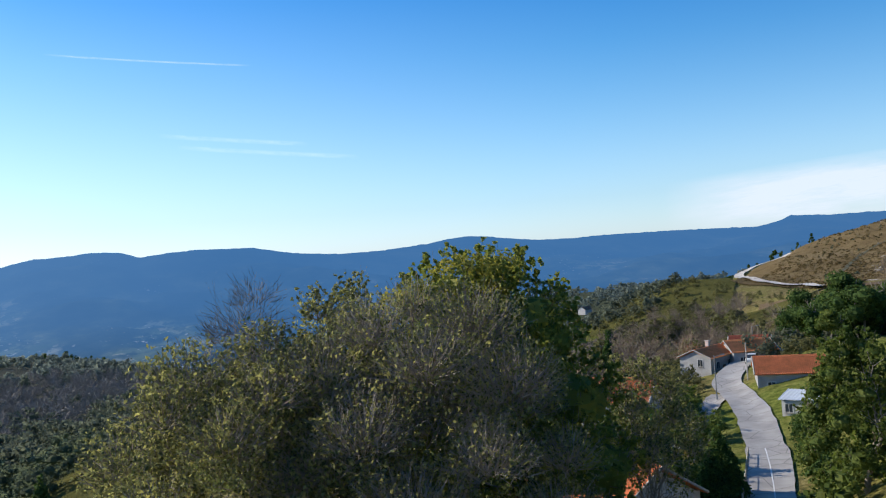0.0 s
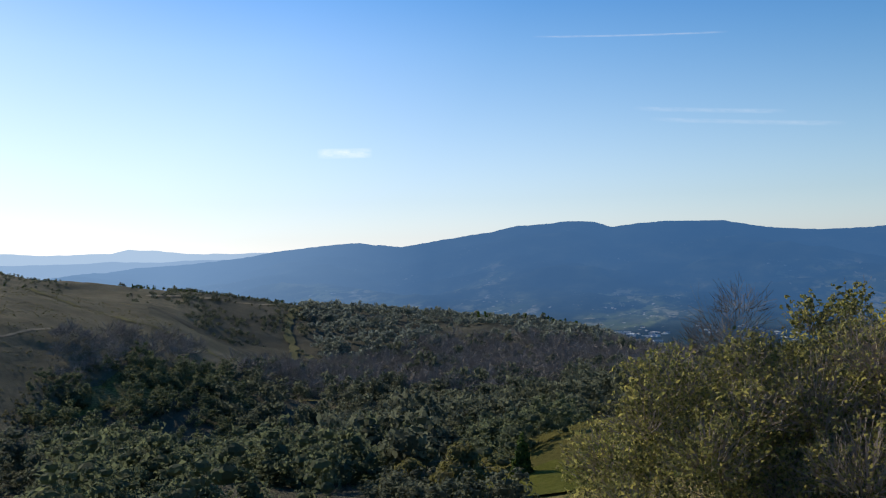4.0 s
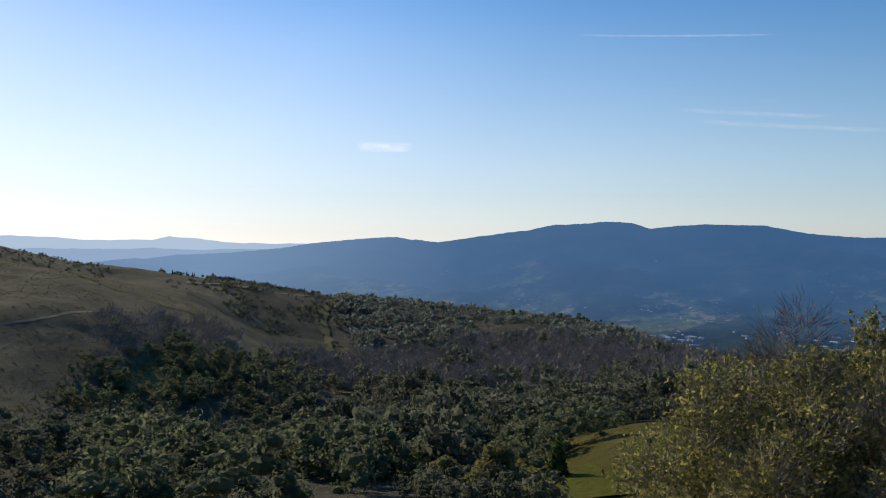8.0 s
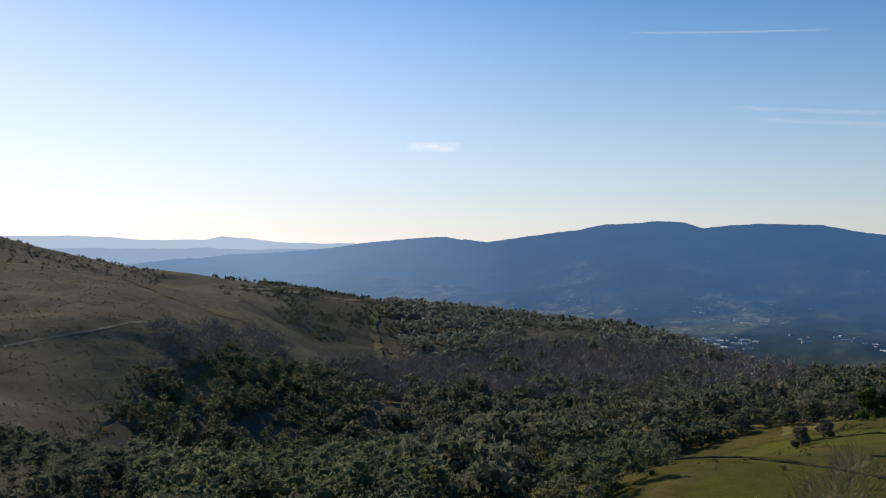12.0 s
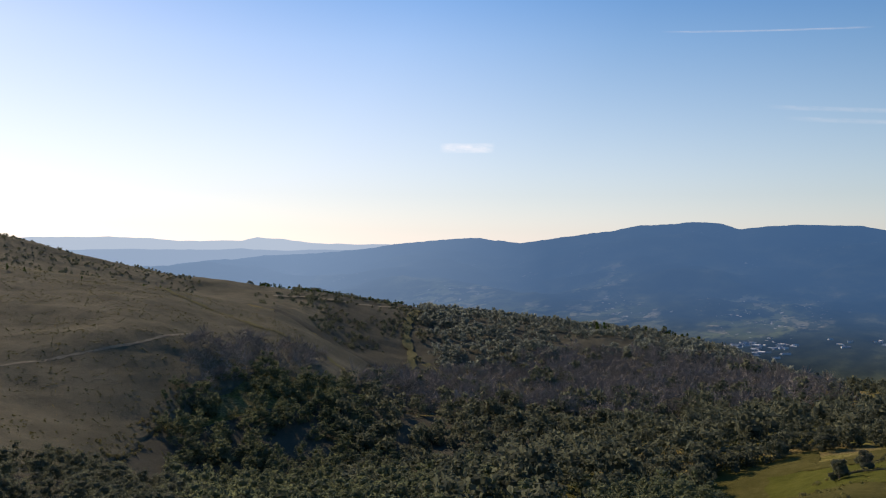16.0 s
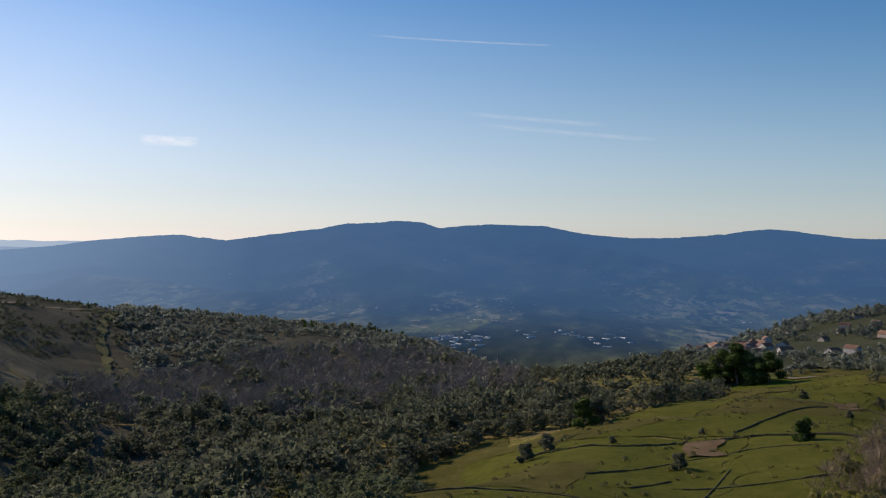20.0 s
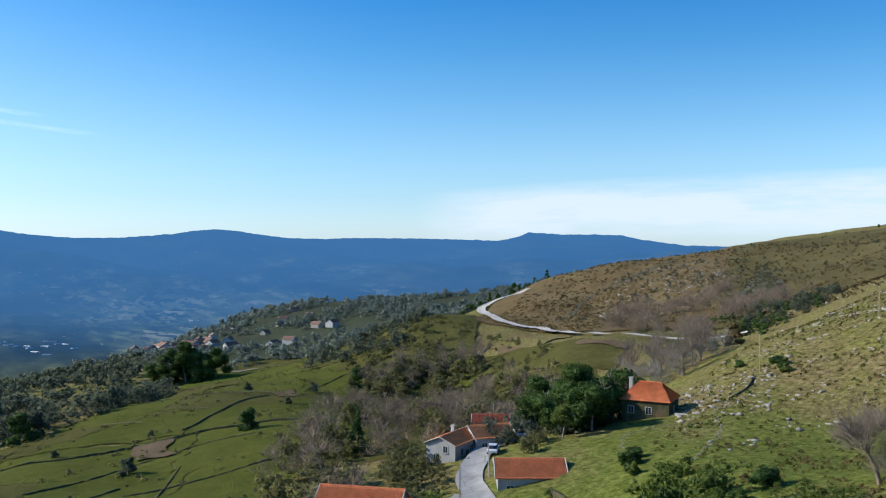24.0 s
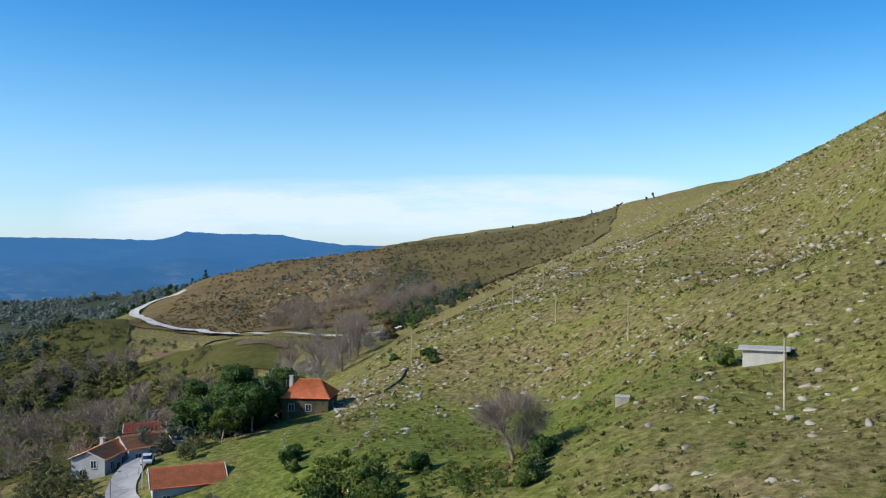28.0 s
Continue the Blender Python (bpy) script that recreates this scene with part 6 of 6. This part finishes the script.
# ---- far villages ----
V1 = house("whitewashed far house with a tiled roof in the valley village", 205, 800, height(205, 800), 20, 10, 8, 5.5, 8.0, "render", "tile_old", windows=((-2.5, 3.4, "f"), (2.5, 3.4, "f"), (-2.5, 0.8, "f"), (2.5, 0.8, "f")), group="houses of the far village", pitch=1.6, course=1.4)
V2 = house("grey stone far house with a tiled roof in the valley village", 222, 822, height(222, 822), 70, 9, 7, 4.0, 6.4, "stone", "tile_old", windows=((0, 1.4, "f"), (2.4, 1.4, "f")), group="houses of the far village", pitch=1.6, course=1.4)
V3 = house("pale long far building with a light roof", 60, 1700, height(60, 1700), 10, 15, 9, 1.8, 2.6, "sheet", "sheet", group="pale buildings on the valley floor", pitch=1.6, course=1.4)
q = np.random.default_rng(71)
for i in range(58):
    b, d = -11.5 - 12.5 * q.random()**1.2, 730 + 330 * q.random()
    if i < 26:
        b, d = -14.6 + 1.6 * q.normal() * 0.6, 800 + 110 * q.normal() * 0.7
    x, y = at(b, d)
    k = q.uniform(0.85, 1.15)
    copy_thing((V1, V2)[i % 2], pose(x, y, height(x, y) - 0.3, 0, 0, q.uniform(0, 180)) @ Matrix.Diagonal((k, k, k, 1)))
for i in range(66):
    b, d = (q.normal(3.0, 1.2), q.normal(1650, 60)) if i % 3 else (q.normal(-5.5, 2.2), q.normal(1800, 80))
    x, y = at(b, d)
    k = q.uniform(0.45, 1.1)
    copy_thing(V3, pose(x, y, height(x, y) - 0.4, 0, 0, q.uniform(-50, 50)) @ Matrix.Diagonal((k, k, 1, 1)))

# ---- poles ----
def pole(x, y, h, label, arm=0.0, r0=0.15, mat="wood_pole", lamp=False, group="poles"):
    ob = thing("utility_pole", label, "pole", group, on_land(x, y, 0, 0.0))
    v = Heap()
    v.add(*tube((0, 0, -0.6), (0, 0, h), r0, r0 * 0.65, 8))
    v.add(*tube((0, 0, h), (0, 0, h + 0.01), r0 * 0.65, 0.005, 8))
    part("post", v.mesh("post", M[mat]), ob)
    if arm:
        part("crossarm", box_mesh("crossarm", (-arm, -0.06, h - 0.5), (arm, 0.06, h - 0.36), M["wood_pole"], 0.01), ob)
        for s in (-0.85, -0.3, 0.3, 0.85):
            k = Heap()
            k.add(*tube((s * arm, 0, h - 0.36), (s * arm, 0, h - 0.2), 0.04, 0.05, 6))
            part("insulator", k.mesh("insulator", M["sheet"]), ob, "pale ceramic insulator")
    if lamp:
        k = Heap()
        k.add(*tube((0, 0, h - 0.2), (0.9, -0.3, h + 0.1), 0.03, 0.03, 6))
        part("bracket", k.mesh("bracket", M["metal"]), ob)
        part("lamp_head", box_mesh("lamp_head", (0.8, -0.45, h + 0.02), (1.35, -0.2, h + 0.14), M["metal"], 0.03), ob)
    return ob


LINE = "line of poles across the hillside"
pole(83.8, 24.7, 6.6, "weathered wooden pole standing in the hillside grass", group=LINE)
pole(133, 64, 7.2, "weathered wooden pole standing in the hillside grass", group=LINE)
pole(151, 88, 5.6, "weathered wooden pole standing in the hillside grass", group=LINE)
pole(168, 109, 5.4, "weathered wooden pole standing in the hillside grass", group=LINE)
pole(196, 118, 6.0, "weathered wooden pole standing in the hillside grass", group=LINE)
VILLAGE = "poles in the village street"
pole(52.6, 60.8, 6.4, "wooden utility pole with a crossarm", 1.4, group=VILLAGE)
pole(50.2, 65.2, 6.6, "tall wooden street pole beside the road", 0, 0.12, lamp=True, group=VILLAGE)
pole(55.6, 73.0, 6.4, "dark wooden street pole beside the road", 0, 0.14, group=VILLAGE)
pole(64.2, 103.0, 6.0, "grey street lamp pole at the bend", 0, 0.09, "metal", True, VILLAGE)
pole(95.5, 141.0, 6.5, "grey street lamp pole behind the houses", 0, 0.10, "metal", True, VILLAGE)
pole(72.0, 107.6, 5.2, "grey pole at the corner of the long building", 0, 0.11, "concrete", False, VILLAGE)
pole(137, 113, 7.0, "weathered wooden pole above the stone house", 0, 0.12, group=VILLAGE)

# garden fence along the road
fence = thing("fence", "low garden fence of posts and rails beside the road", "fence", "")
for i in range(12):
    x, y = 39.5 + i * 1.05, 60.0 + i * 1.5
    z = height(x, y)
    part("post", box_mesh("post", (x - 0.06, y - 0.06, z - 0.3), (x + 0.06, y + 0.06, z + 1.15), M["concrete"], 0.01), fence)
    if i < 11:
        x1, y1 = 39.5 + (i + 1) * 1.05, 60.0 + (i + 1) * 1.5
        k = Heap()
        for zz in (0.45, 0.95):
            k.add(*tube((x, y, z + zz), (x1, y1, height(x1, y1) + zz), 0.035, 0.035, 5))
        part("rail", k.mesh("rail", M["wood_pole"]), fence)


# ---- boulders and stones ----
def stone(seed, flat=0.6, rough=0.22):
    """A rounded, chipped block."""
    q = np.random.default_rng(seed)
    n = 3
    t = np.linspace(-1, 1, n)
    vs, fs, off = [], [], 0
    for ax in range(3):
        for s in (-1, 1):
            u, v = np.meshgrid(t, t, indexing="ij")
            p = np.zeros((n, n, 3))
            p[..., ax], p[..., (ax + 1) % 3], p[..., (ax + 2) % 3] = s, u, v
            vs.append(p.reshape(-1, 3))
            g = grid_faces(n, n, False)
            fs.append((g if s > 0 else g[:, ::-1]) + off)
            off += n * n
    v = np.concatenate(vs)
    v = v / (np.linalg.norm(v, axis=1, keepdims=True)**0.5)
    k = q.normal(size=(6, 3)) * 1.6
    ph = q.uniform(0, 6.28, 6)
    bump = sum(np.sin(v @ k[i] + ph[i]) for i in range(6)) / 6
    cut = np.minimum(1.0, 0.7 / np.maximum(0.2, np.max(v @ (q.normal(size=(3, 5)) * 0.8), axis=1)))
    v = v * (1 + rough * 1.6 * bump)[:, None] * cut[:, None]
    v = v * np.array([1.0, q.uniform(0.6, 0.9), flat])
    f = np.concatenate(fs)
    _, first, back = np.unique(np.round(v, 5), axis=0, return_index=True, return_inverse=True)
    return v[first], back.ravel()[f]


STONES = [stone(300 + i, 0.34 + 0.05 * (i % 5), 0.36) for i in range(8)]


def stones(name, label, spots, sizes, mat, seed):
    q = np.random.default_rng(seed)
    h = Heap()
    z = land(spots[:, 0], spots[:, 1])
    for (x, y), zz, s in zip(spots, z, sizes):
        v, f = STONES[int(q.integers(0, len(STONES)))]
        a, tilt = q.uniform(0, 6.28), q.normal() * 0.25
        R = np.array(Euler((tilt, q.normal() * 0.25, a)).to_matrix())
        h.add(v @ R.T * s + np.array([x, y, zz + s * 0.01]), f)
    return tagged(new(name, h.mesh(name, mat)), label, "stones", kind="stuff")


q = np.random.default_rng(81)
HILL = [(-44, 130), (-47, 190), (-54, 260), (-60, 330), (-80, 340), (-100, 300), (-105, 60), (-70, 52), (-50, 80)]
sp = scatter(41, 3600, HILL, lambda x, y: (waves(x, y, 24, 41, 3) > 0.1) & (np.hypot(x - 86, y - 72) > 36))
stones("hill_stones", "pale granite stones strewn over the hillside", sp, 0.12 + 0.62 * q.random(len(sp))**3.2 + np.hypot(sp[:, 0], sp[:, 1]) * 0.0008, M["pale_stone"], 42)
sp = np.repeat(scatter(64, 84, HILL, lambda x, y: np.hypot(x, y) > 125), 7, 0)
sp = sp + q.normal(size=sp.shape) * np.array([2.4, 1.6])
stones("outcrop", "broken granite outcrops among the grass", sp, 0.28 + 0.75 * q.random(len(sp))**2.0, M["stone"], 65)
sp = scatter(43, 2400, [(-40, 400), (-41, 470), (-47, 520), (-50, 470), (-47, 400), (-44, 385)], patchy(60, 43, -0.5))
stones("scree", "grey scree and boulders on the brown hill", sp, 0.4 + 1.2 * q.random(len(sp))**2.5, M["rubble"], 44)
sp = scatter(60, 1100, [(-40.5, 400), (-41.5, 475), (-45.8, 492), (-47.6, 415), (-44, 404)], patchy(40, 65, -0.4))
stones("scree", "pinkish grey scree and boulders on the brown hill", sp, 0.45 + 1.0 * q.random(len(sp))**2.5, M["pale_stone"], 61)
sp = scatter(45, 620, [(-50, 330), (-55, 480), (-66, 480), (-70, 330), (-60, 300)], patchy(50, 45, 0.0))
stones("hill_stones", "pale granite stones strewn over the hillside", sp, 0.3 + 0.8 * q.random(len(sp))**2.5, M["pale_stone"], 46)
sp = scatter(47, 160, [(-46, 140), (-45, 178), (-52, 185), (-51, 150)])
stones("rubble", "grey granite rubble of fallen terrace walls", sp, 0.25 + 0.5 * q.random(len(sp))**2, M["stone"], 48)
for line in ([(88, 97), (96, 104), (106, 103)], [(120, 106), (113, 102), (104, 93), (95, 87), (85, 81)], [(134, 112), (128, 108), (121, 106)]):
    sp = smooth_line(line, 0.45)
    sp = sp + q.normal(size=sp.shape) * 0.3
    stones("tumbled_wall", "tumbled low wall of mossy granite stones", sp, 0.12 + 0.22 * q.random(len(sp)), M["rubble"], 49)
for i, (x, y, s) in enumerate(((103.5, 29.5, 1.0), (130, 55, 1.2), (108, 30.5, 1.1), (71, 29, 0.75), (80, 23, 0.8), (96, 25, 0.9), (136, 77, 1.1), (125, 60, 0.9), (116, 47, 1.0), (157, 55, 1.3), (209, 66, 1.8),
                               (150, 37, 1.2), (130, 26, 1.1), (113, 26, 0.9), (105, 27, 0.8), (129, 94, 0.8), (184, 120, 1.3), (133, 111, 1.2), (109, 24, 0.7), (142, 74, 0.8), (137, 86, 0.9), (153, 66, 1.0), (86.5, 40.5, 0.6),
                               (134.6, 109, 1.1), (92, 52, 0.5), (78, 38, 0.5), (95, 60, 0.55), (104, 50, 0.6), (118, 70, 0.7), (84, 33, 0.5))):
    v, f = STONES[i % 8]
    b = new("boulder", mesh_of("boulder", v * s * 0.78, f, M["pale_stone"], False))
    b.matrix_basis = pose(x, y, height(x, y) + s * 0.1, 8 * (i % 3), -6 * (i % 2), 47 * i)
    tagged(b, "pale granite boulder half sunk in the grass", "boulder", "boulders on the hillside")

# ---- low growth on the hillsides ----
CLUMP = crowns(401, 4, 0.7, 1.3, 12, 0.26, 0.0, 4, 0.5)
BIGCLUMP = crowns(411, 4, 0.75, 2.6, 16, 0.48, 0.0, 4, 0.5)
forest("grass_tufts", "yellowish grass tussocks over the hillside", scatter(51, 9500, HILL, patchy(22, 51, -0.5)), CLUMP, M["tuft"], 51, (0.3, 0.8), "grass")
forest("grass_tufts", "short tussocky grass near the village", scatter(59, 7500, [(-46, 88), (-52, 140), (-75, 140), (-100, 110), (-104, 58), (-70, 50), (-50, 62)], patchy(12, 59, -0.4)), CLUMP, M["tuft"], 59, (0.15, 0.45), "grass")
forest("dark_tussocks", "dark olive tussocks over the hillside", scatter(63, 6500, HILL, patchy(15, 71, -0.3)), CLUMP, M["sedge"], 63, (0.3, 0.85), "grass")
forest("heather", "brown heather clumps over the hillside", scatter(52, 5000, HILL, patchy(30, 52, 0.15)), CLUMP, M["heather"], 52, (0.4, 0.9), "heather")
forest("low_scrub", "low green gorse on the hillside", scatter(53, 700, HILL, patchy(26, 53, 0.3)), CLUMP, M["shrub"], 53, (0.5, 1.3), "gorse")
forest("heather", "brown heather covering the hill behind", scatter(54, 2400, [(-37, 380), (-38, 560), (-50, 620), (-64, 520), (-60, 330), (-50, 300), (-44, 340)]), BIGCLUMP, M["heather"], 54, (0.5, 1.1), "heather", 0.5)
forest("heath_scrub", "brown heath scrub on the far hillside", scatter(55, 6500, [(56, 230), (56, 620), (38, 600), (30, 480), (30, 400), (40, 330), (44, 230)], patchy(50, 55, -0.7)), BIGCLUMP, M["heath_clump"], 55, (0.2, 0.6), "heather", 1.0)
forest("meadow_scrub", "small bushes along the terrace walls", scatter(57, 900, [(8, 130), (-2, 230), (-10, 380), (-17, 520), (-24, 540), (-24, 330), (-25, 200), (-20, 130)], patchy(30, 57, 0.15)), BIGCLUMP, M["olive"], 57, (0.3, 1.0), "bushes", 0.2)
forest("bracken_clumps", "rusty bracken clumps above the road", scatter(58, 1500, [(-33.5, 400), (-36, 480), (-44, 460), (-45, 360), (-39, 350)]), BIGCLUMP, M["heather"], 58, (0.4, 0.9), "bracken", 0.45)
forest("heath_edge", "low scrub where the heath meets the woods", scatter(38, 260, [(48, 226), (40, 306), (34, 374), (33, 396), (40, 338), (48, 250)]), BUSH, M["heath_clump"], 38, (0.12, 0.34), "scrub")
forest("heather", "dark heather patch on the brown hill", scatter(62, 600, [(-51.5, 425), (-52.5, 340), (-48.5, 372), (-50.8, 490)]), BIGCLUMP, M["heath_clump"], 62, (0.4, 1.0), "heather", 0.65)

# ---- vapour trails and thin cloud, high beyond the range ----
def sky_strip(name, label, b0, e0, b1, e1, wide, mat, d=4450.0, n=24, category="contrail", bow=0.0):
    """A strip of vapour from bearing b0 at slope e0 to b1 at e1; wide: its breadth as a slope."""
    vs, uv = [], []
    for i in range(n + 1):
        t = i / n
        b, e = b0 + (b1 - b0) * t, e0 + (e1 - e0) * t + bow * 4 * t * (1 - t)
        x, y = at(b, d)
        for k in (-0.5, 0.5):
            vs.append((x, y, 40 + d * (e + k * wide)))
            uv.append((t, k + 0.5))
    f = np.array([(2 * i, 2 * i + 2, 2 * i + 3, 2 * i + 1) for i in range(n)])
    me = mesh_of(name, vs, f, mat)
    lay = me.uv_layers.new(name="UVMap")
    lay.data.foreach_set("uv", np.array(uv)[f.ravel()].astype(np.float32).ravel())
    ob = tagged(new(name, me), label, category)
    ob.visible_shadow = False
    return ob


sky_strip("contrail", "thin bright vapour trail of an aeroplane", 8.6, 0.2326, -3.6, 0.2205, 0.0026, M["trail_vapour"])
sky_strip("contrail", "faint old vapour trail drifting apart", 2.4, 0.1460, -6.8, 0.1305, 0.006, M["old_vapour"])
sky_strip("contrail", "faint old vapour trail drifting apart", 1.4, 0.1330, -10.0, 0.1130, 0.006, M["old_vapour"])
sky_strip("cloud_wisp", "small bright wisp of cloud", 22.6, 0.109, 19.0, 0.109, 0.012, M["wisp"], category="cloud")
sky_strip("cloud_bank", "low white cloud bank above the hills", -29.0, 0.022, -70.0, 0.036, 0.072, M["cloud"], 4480, 40, "cloud", 0.012)
